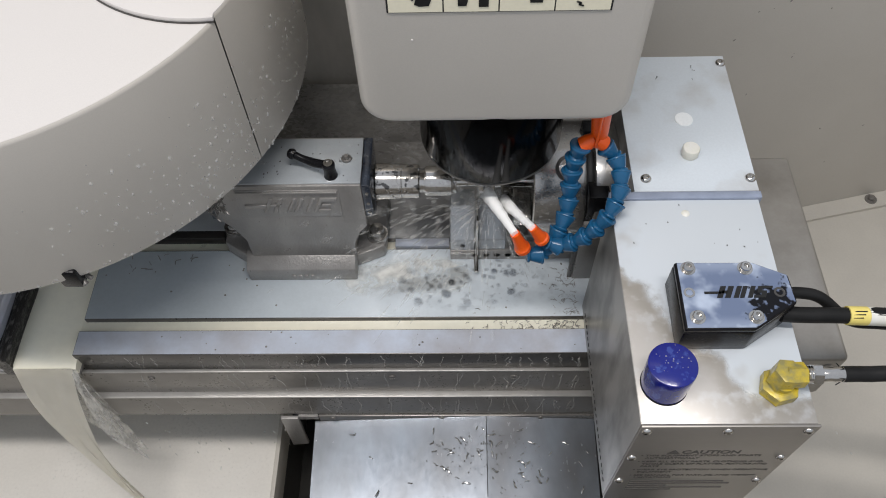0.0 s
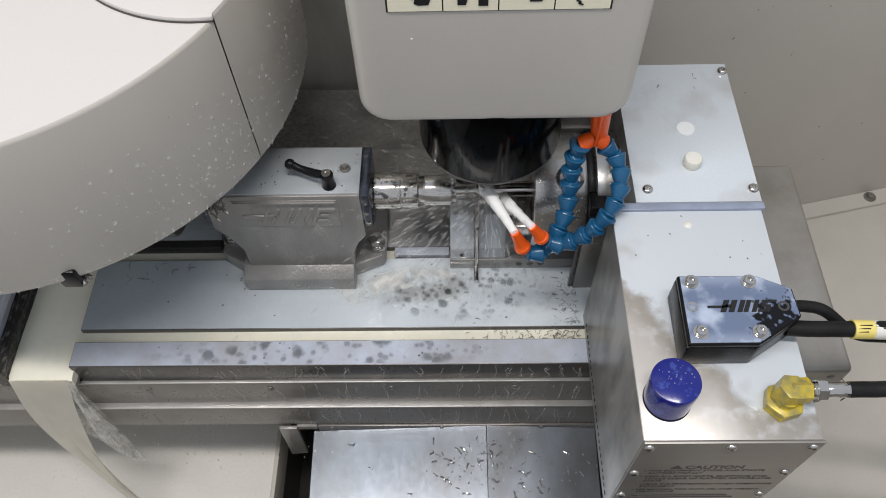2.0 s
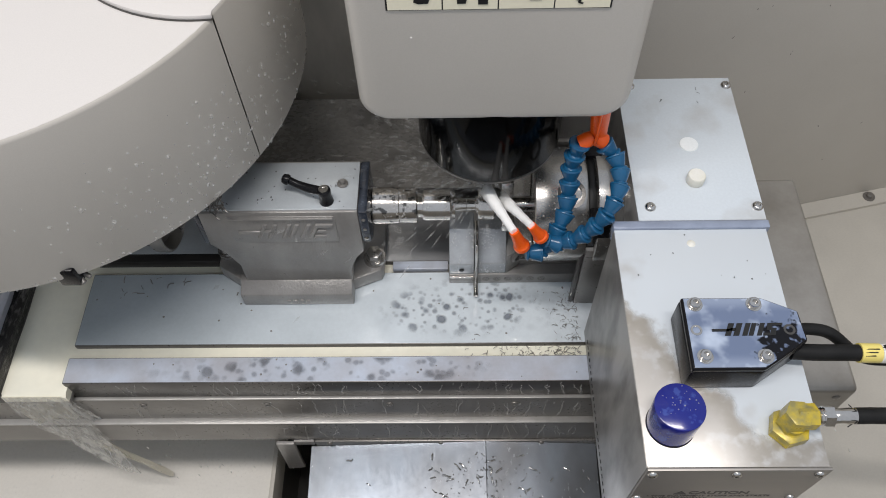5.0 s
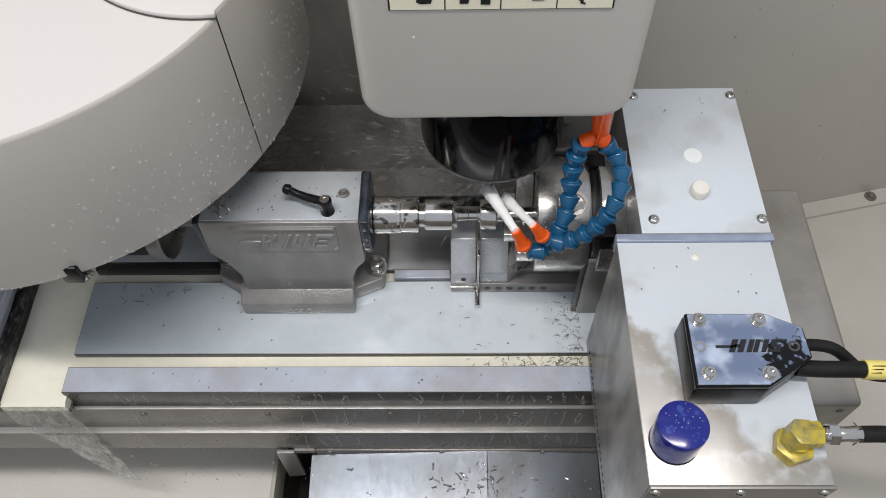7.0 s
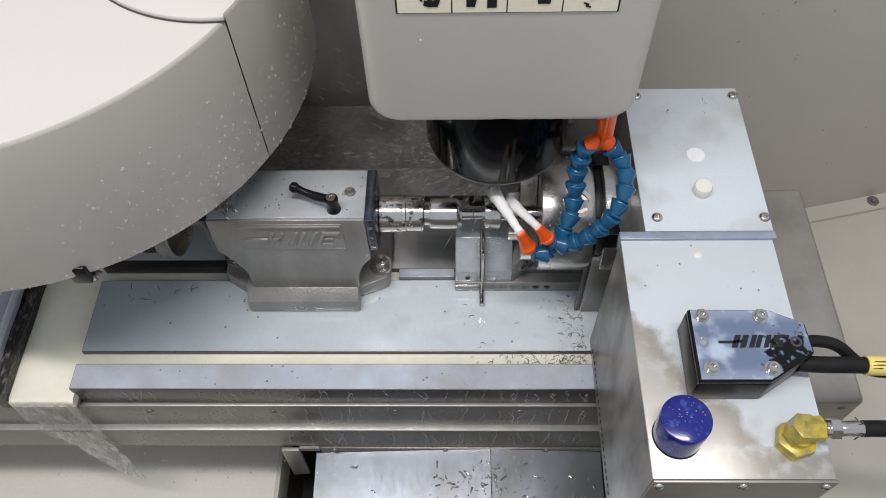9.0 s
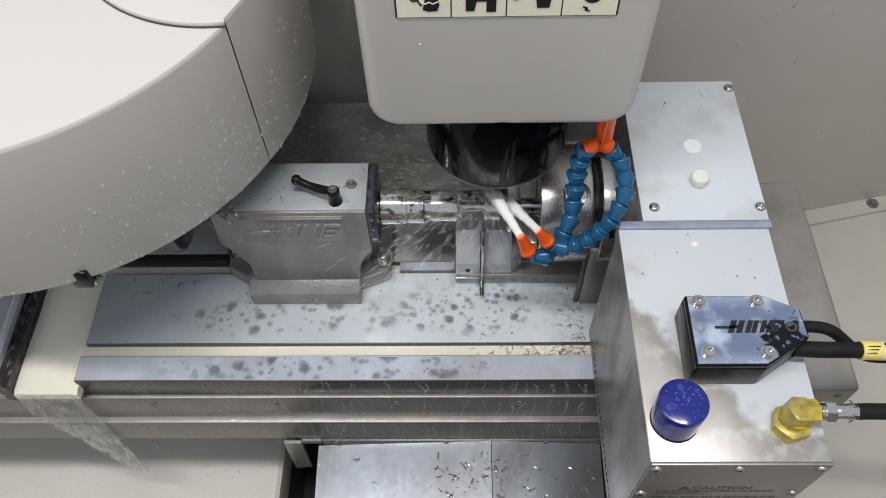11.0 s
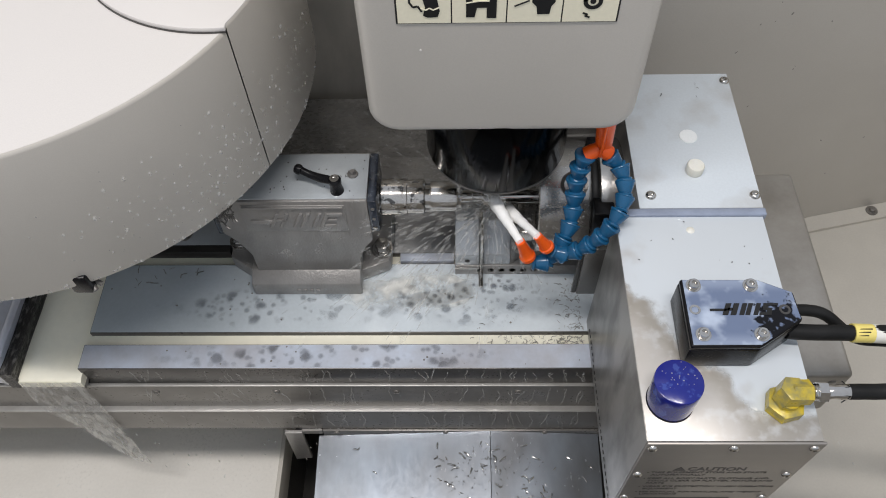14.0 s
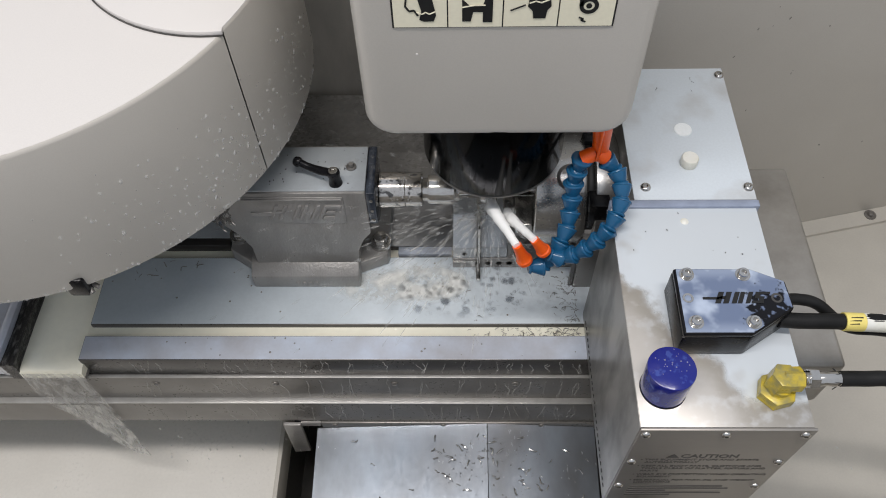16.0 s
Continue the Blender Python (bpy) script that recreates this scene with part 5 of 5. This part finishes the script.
# the thin run down the apron and the stream that leaves it
pour([(-0.7440, -0.0660, -0.0135), (-0.7500, -0.0672, -0.0600), (-0.7480, -0.0680, -0.1150), (-0.7300, -0.0685, -0.1480)],
     [(-0.6650, -0.0660, -0.0135), (-0.6640, -0.0672, -0.0600), (-0.6640, -0.0680, -0.1150), (-0.6640, -0.0685, -0.1750)], CLEAR_LACE, "thin stranded coolant sheet running over the apron", wave=0.0006, seed=5.0)
pour([(-0.7400, -0.0675, -0.1150), (-0.7260, -0.0690, -0.1700), (-0.6990, -0.0750, -0.2350), (-0.6700, -0.0850, -0.3000)],
     [(-0.6800, -0.0675, -0.1150), (-0.6700, -0.0690, -0.1700), (-0.6640, -0.0750, -0.2250), (-0.6560, -0.0850, -0.3000)], LACE, "tapering milky stream falling to the pan floor", wave=0.004, seed=1.0, ragged=0.15)
SWING = [pour([(-0.7465, -0.0655, -0.0118), (-0.7470, -0.0850, -0.0838), (-0.7260, -0.1100, -0.1751), (-0.6880, -0.1400, -0.2873), (-0.6500, -0.1650, -0.3850)],
              [(-0.6680, -0.0655, -0.0118), (-0.6860, -0.0850, -0.0950), (-0.6880, -0.1100, -0.1850), (-0.6680, -0.1400, -0.2850), (-0.6400, -0.1650, -0.3850)],
              CREAMY, "thick creamy curtain pouring from the end channel", wave=0.006, seed=2.0, ragged=0.1, rides=False),
         pour([(-0.6800, -0.0650, -0.0125), (-0.6760, -0.0800, -0.0900), (-0.6600, -0.1000, -0.1700), (-0.6330, -0.1200, -0.2400)],
              [(-0.6640, -0.0655, -0.0150), (-0.6626, -0.0800, -0.0674), (-0.6500, -0.1000, -0.1670), (-0.6281, -0.1200, -0.2483)],
              LACE, "clear greyish sheet falling beside the creamy curtain", wave=0.010, seed=8.0, ragged=0.25, rides=False)]

# drips wriggling down the apron
def drip(seed):
    """One crooked run of coolant down the steps of the apron, a piece to each step."""
    r = random.Random(seed)
    x = r.choice((r.uniform(-0.62, -0.01), r.gauss(-0.36, 0.06), r.gauss(-0.13, 0.07)))
    x = max(-0.64, min(-0.008, x))
    for y, z0, z1 in ((-0.0528, -0.004, -0.043), (-0.0568, -0.050, -0.113), (-0.0643, -0.120, -0.180)):
        if r.random() < 0.22:
            continue
        top, low = z0 - r.uniform(0, 0.3) * (z0 - z1), z1 + r.uniform(0, 0.15) * (z0 - z1)
        pts, px, step = [], x, 0.0
        for k in range(15):
            step = 0.35 * step + r.gauss(0, 0.0008)
            px += step
            pts.append((px, y, top + (low - top) * k / 14))
        x = px
        part("drip_streak", sweep(pts, [0.00022 + 0.0003 * r.random() for _ in range(15)], 5), DRIP, table)


for k in range(40):
    drip(100 + k)
m = bmesh.new()
for _ in range(70):
    dome(m, (rnd.uniform(-0.64, -0.01), -0.0642, -0.180 + rnd.uniform(-0.001, 0.002)), (0, -1, -0.5), rnd.uniform(0.0007, 0.0016))
for _ in range(110):
    y, z = rnd.choice(((-0.0525, rnd.uniform(-0.04, -0.003)), (-0.0565, rnd.uniform(-0.11, -0.05)), (-0.0640, rnd.uniform(-0.175, -0.12))))
    dome(m, (rnd.uniform(-0.45, -0.01), y, z), (0, -1, 0), rnd.uniform(0.0004, 0.0010), 1.4, (0, 0, 1))
part("spatter", m, DROP, table, "small drops on the apron", kind="stuff")
# bubbles on the milky film
m = bmesh.new()
for _ in range(48):
    y = rnd.choice((rnd.uniform(-0.05, -0.02), rnd.uniform(0.004, 0.1)))
    dome(m, (rnd.uniform(TX0 + 0.01, -0.01), y, 0.0002), (0, 0, 1), rnd.uniform(0.0006, 0.0016))
part("bubbles", m, STEEL_DARK, table, "small bubbles in the film", kind="stuff")


def curl(m, p, size, r, thick=0.09):
    """A curled shaving: a few turns of a thin wire."""
    a, b = r.uniform(0, 6.28), r.uniform(2.0, 5.5)
    w = Vector((math.cos(a), math.sin(a), 0))
    s = Vector((-w.y, w.x, 0))
    n = 9
    pts = [Vector(p) + w * (size * (k / n - 0.5) * 1.7) + s * (size * 0.33 * math.cos(b * k / n)) + Vector((0, 0, 0.0008 + size * 0.22 * (1 + math.sin(b * k / n)))) for k in range(n)]
    sweep(pts, [size * thick] * n, 5, m)


m = bmesh.new()
r2 = random.Random(5)
for _ in range(95):
    curl(m, (min(-0.006, -0.006 - abs(r2.gauss(0, 0.016))), r2.uniform(0.004, 0.075), 0.0), r2.uniform(0.0016, 0.0038), r2)
for _ in range(12):
    curl(m, (r2.uniform(-0.17, -0.02), r2.uniform(0.01, 0.085), 0.0), r2.uniform(0.0025, 0.0045), r2)
for _ in range(11):
    curl(m, (r2.uniform(-0.63, -0.50), r2.uniform(0.075, 0.106), 0.0), r2.uniform(0.004, 0.007), r2)
for _ in range(90):
    curl(m, (-abs(r2.gauss(0, 0.06)) - 0.006, r2.uniform(-0.015, -0.002), -0.0085), r2.uniform(0.002, 0.0045), r2)
thing("steel_chips", (-0.2, 0.05, 0.0), "small curled steel chips lying on the wet table", "chips", m, STEEL_DARK, "", "stuff", rides=True)
m = bmesh.new()
for k in range(52):
    x, y = (r2.uniform(-0.36, 0.02), -0.085 - abs(r2.gauss(0, 0.08))) if k < 26 else (r2.gauss(-0.14, 0.035), -0.125 + r2.gauss(0, 0.022)) if k < 42 else (r2.gauss(-0.055, 0.02), -0.150 + r2.gauss(0, 0.012))
    z = -0.2005 + 0.0195 * (x + 0.3797) / 0.2542 if x < -0.125 else -0.1808 - 0.0127 * (x + 0.1245) / 0.1585
    curl(m, (x, y, z + 0.1145 * (y + 0.068)), r2.uniform(0.0035, 0.0075), r2, 0.17)
thing("steel_chips", (-0.2, -0.1, -0.2), "curled steel chips on the chip guard", "chips", m, CHIP, "", "stuff", rides=True)
m = bmesh.new()
for _ in range(150):
    x = r2.gauss(-0.125, 0.035)
    y = -0.085 - abs(r2.gauss(0, 0.05)) - 0.25 * abs(x + 0.125)
    z = -0.2005 + 0.0195 * (x + 0.3797) / 0.2542 if x < -0.125 else -0.1808 - 0.0127 * (x + 0.1245) / 0.1585
    dome(m, (x, y, z + 0.1145 * (y + 0.068)), (0, 0, 1), r2.uniform(0.0003, 0.0011), r2.uniform(1, 2), (r2.uniform(-1, 1), 1, 0))
part("grime", m, EDGE, saddle, "dark grit along the seam of the guard", kind="stuff")
# specks on the rear panel and the pan
m = bmesh.new()
for _ in range(34):
    x = rnd.uniform(0.2, 1.0)
    y = 0.5187 + SLOPE * (x - 0.5508)
    dome(m, (x, y - 0.0002, rnd.uniform(-0.36, 0.3)), (SLOPE, -1, 0), rnd.uniform(0.0005, 0.0012), rnd.uniform(1, 3), (rnd.uniform(-1, 1), 0, 1))
thing("dried_specks", (0.5, 0.5, 0), "dark dried specks on the rear panel", "specks", m, STEEL_DARK, "", "stuff")
m = bmesh.new()
for _ in range(50):
    dome(m, (rnd.choice((rnd.uniform(-0.95, -0.5), rnd.uniform(0.25, 0.8))), rnd.uniform(-0.35, 0.35), -0.4), (0, 0, 1), rnd.uniform(0.0008, 0.002), rnd.uniform(1, 2), (rnd.uniform(-1, 1), 1, 0))
thing("floor_drops", (-0.7, 0, -0.4), "small milky drops on the pan floor", "drops", m, FALL, "", "stuff")
# chips caught on the changer's lower edge
m = bmesh.new()
for _ in range(26):
    curl(m, (-0.4235 + r2.gauss(0, 0.006), 0.0668 + r2.gauss(0, 0.004), 0.236 + r2.gauss(0, 0.004)), r2.uniform(0.006, 0.011), r2)
part("caught_chips", m, EDGE, changer, "clump of chips caught below the rim", kind="stuff")

# dark specks and grit on the tailstock top and the lid
m = bmesh.new()
for _ in range(34):
    dome(m, (rnd.uniform(-0.455, -0.285), rnd.uniform(0.088, 0.152), 0.1815), (0, 0, 1), rnd.uniform(0.0004, 0.0012), rnd.uniform(1, 2.2), (rnd.uniform(-1, 1), 1, 0))
for _ in range(24):
    curl(m, (-0.3005 + r2.gauss(0, 0.004), 0.1215 + r2.gauss(0, 0.003), 0.1815), 0.0022, r2)
part("grit", m, EDGE, tail, "dark grit on the tailstock top", kind="stuff")
m = bmesh.new()
for _ in range(11):
    dome(m, (rnd.uniform(0.01, 0.155), rnd.uniform(-0.09, 0.01), ZB + 0.0005), (0, 0, 1), rnd.uniform(0.0003, 0.0008), rnd.uniform(1, 2), (rnd.uniform(-1, 1), 1, 0))
for _ in range(4):
    curl(m, (rnd.uniform(0.07, 0.13), rnd.uniform(0.19, 0.225), ZB + 0.0006), rnd.uniform(0.002, 0.004), r2)
part("grit", m, EDGE, indexer, "dark grit on the housing top", kind="stuff")
# beads on the quill, cap and cables
m = bmesh.new()
for _ in range(60):
    a = radians(rnd.uniform(60, 200))
    d = Vector((0, math.cos(a), math.sin(a)))
    dome(m, Vector((rnd.uniform(-0.262, -0.215), *AX)) + d * 0.0232, d, rnd.uniform(0.0005, 0.0014))
part("beads", m, DROP, tail, "coolant beads on the quill", kind="stuff")
m = bmesh.new()
for _ in range(24):
    a, q = rnd.uniform(0, 6.28), math.sqrt(rnd.random()) * 0.0195
    dome(m, (0.0262 + q * math.cos(a), -0.1933 + q * math.sin(a), ZB + 0.0402), (0, 0, 1), rnd.uniform(0.0004, 0.0009))
part("beads", m, DROP, cap, "pale coolant beads on the cap", kind="stuff")
m = bmesh.new()
for _ in range(120):
    a = radians(rnd.uniform(50, 210))
    d = Vector((0, math.cos(a), math.sin(a)))
    dome(m, Vector((rnd.uniform(-0.068, -0.018), *AX)) + d * 0.0705, d, rnd.uniform(0.0005, 0.0013))
part("beads", m, DROP, chuck, "coolant beads on the chuck", kind="stuff")

# blots that the spray drives into the film, and foam washed over the table
PATCHES = []


def film_patch(name, label, category, x, y, half_x, half_y, mat, lift):
    """A skin of coolant on the table; lift gives how far it stands out of the film over time."""
    m = bmesh.new()
    m.faces.new([m.verts.new((x + a * half_x, y + b * half_y, 0.0003)) for a, b in ((-1, -1), (1, -1), (1, 1), (-1, 1))])
    ob = thing(name, (x, y, 0.0003 if category == "foam" else -0.0001), label, category, m, mat, "", "stuff")
    PATCHES.append((ob, lift))


UP, DOWN = 0.0, -0.0045
film_patch("film_dimples", "dark dimples beaten into the milky film by spray", "dimples", -0.150, 0.054, 0.142, 0.052,
           patch("dimpled_film", (0.24, 0.265, 0.305), 34, 0.49, 0.70, 0.135, 0.052, 0.72, dimples=62), [(0, UP), (5.0, UP), (6.2, DOWN), (9.6, DOWN), (10.6, UP), (16, UP)])
film_patch("film_dimples", "scattered dark dimples in the film before the tailstock", "dimples", -0.400, 0.042, 0.220, 0.040,
           patch("spotted_film", (0.20, 0.22, 0.245), 34, 0.56, 0.70, 0.195, 0.038, 0.55, dimples=50), [(0, DOWN), (1.2, DOWN), (2.2, UP), (4.8, UP), (6.0, DOWN), (9.8, DOWN), (10.9, UP), (14.2, UP), (15.2, DOWN), (16, DOWN)])
film_patch("film_dimples", "dark dimples in the film on the front strip", "dimples", -0.330, -0.0347, 0.320, 0.0155,
           patch("spotted_strip_film", (0.18, 0.185, 0.20), 34, 0.54, 0.70, 0.280, 0.030, 0.55, dimples=46), [(0, DOWN), (1.0, DOWN), (2.0, UP), (5.3, UP), (6.3, DOWN), (9.9, DOWN), (11.0, UP), (14.6, UP), (15.6, DOWN), (16, DOWN)])
film_patch("coolant_foam", "foamy white coolant washed over the table", "foam", -0.225, 0.062, 0.150, 0.045,
           patch("foamy_coolant", (0.90, 0.905, 0.86), 26, 0.34, 0.58, 0.120, 0.038, 0.92, 0.35), [(0, UP), (3.2, UP), (4.6, DOWN), (12.2, DOWN), (13.2, UP), (16, UP)])

# drops falling from the apron towards the pan, in one rigid shower that keeps shaking
m = bmesh.new()
for _ in range(22):
    x, z = rnd.uniform(-0.66, -0.30), rnd.uniform(-0.37, -0.20)
    y = -0.066 + rnd.uniform(-0.012, 0.004)
    needle(m, (x, y, z), (x + rnd.uniform(-0.001, 0.001), y, z - rnd.uniform(0.006, 0.016)), rnd.uniform(0.0006, 0.0013))
SHOWER = thing("falling_drops", (-0.53, -0.066, -0.19), "milky drops falling from the table apron", "drops", m, FALL, "", "stuff")


# ---- movement ----
def travel_at(t):
    for (a, p), (b, q) in zip(TRAVEL, TRAVEL[1:]):
        if a <= t <= b:
            return p + (q - p) * (t - a) / (b - a)
    return TRAVEL[-1][1]


def motions():
    for ob in RIDERS:
        o = ob.location.copy()
        walk(ob, [(t, pose(o.x, o.y + dy, o.z)) for t, dy in TRAVEL])
    # the full curtain weakens and falls back against the apron as the channel drains
    swing = [(0, 0), (0.5, 0.6), (1, 0.2), (1.5, 1.0), (2, 1.6), (2.5, 2.6), (3, 4.2), (3.5, 6.0), (4, 8.0), (5.2, 20.0), (6.5, 31.0), (7.67, 32), (9, 31.6), (11.5, 31.2), (12.5, 31.8), (14, 31.3), (16, 31.5)]
    for ob in SWING:
        o = ob.location.copy()
        walk(ob, [(t, pose(o.x, o.y + travel_at(t), o.z, a, 0, 0)) for t, a in swing])
    # spray keeps stirring the film; its dimples level out while the jets strike behind the work
    r = random.Random(23)
    for ob, lift in PATCHES:
        o = ob.location.copy()
        rows = []
        for k in range(81):
            t = k * 0.2
            z = next(p + (q - p) * (t - a) / (b - a) for (a, p), (b, q) in zip(lift, lift[1:]) if a <= t <= b + 1e-6)
            rows.append((t, pose(o.x + r.gauss(0, 0.0022), o.y + travel_at(t), o.z + z)))
        walk(ob, rows)
    o = SHOWER.location.copy()
    walk(SHOWER, [(k * 0.4, pose(o.x + 0.02 * math.sin(k * 2.1), o.y + travel_at(k * 0.4), o.z + 0.012 * math.sin(k * 3.3))) for k in range(41)])
    # jets and spray tremble about their nozzles and the cutter
    r = random.Random(11)
    for ob in JETS:
        o = ob.location.copy()
        walk(ob, [(k * 0.2, pose(o.x, o.y, o.z, r.gauss(0, 0.5), r.gauss(0, 0.5), r.gauss(0, 0.5))) for k in range(81)])
    # with the work drawn forward the spray is thrown to the rear
    turns = (-78, -84, -12, 80, -30, -80)
    for ob, turn in zip(SPRAYS, turns):
        o = ob.location.copy()
        rows = []
        for k in range(161):
            t = k * 0.1
            away = max(0.0, min(1.0, (t - 3.6) / 2.4)) * max(0.0, min(1.0, (11.4 - t) / 2.0))
            rows.append((t, pose(o.x + r.gauss(0, 0.003), o.y + 0.03 * away + r.gauss(0, 0.003), o.z + r.gauss(0, 0.003), r.gauss(0, 4), r.gauss(0, 4), turn * away + r.gauss(0, 6))))
        walk(ob, rows)


motions()
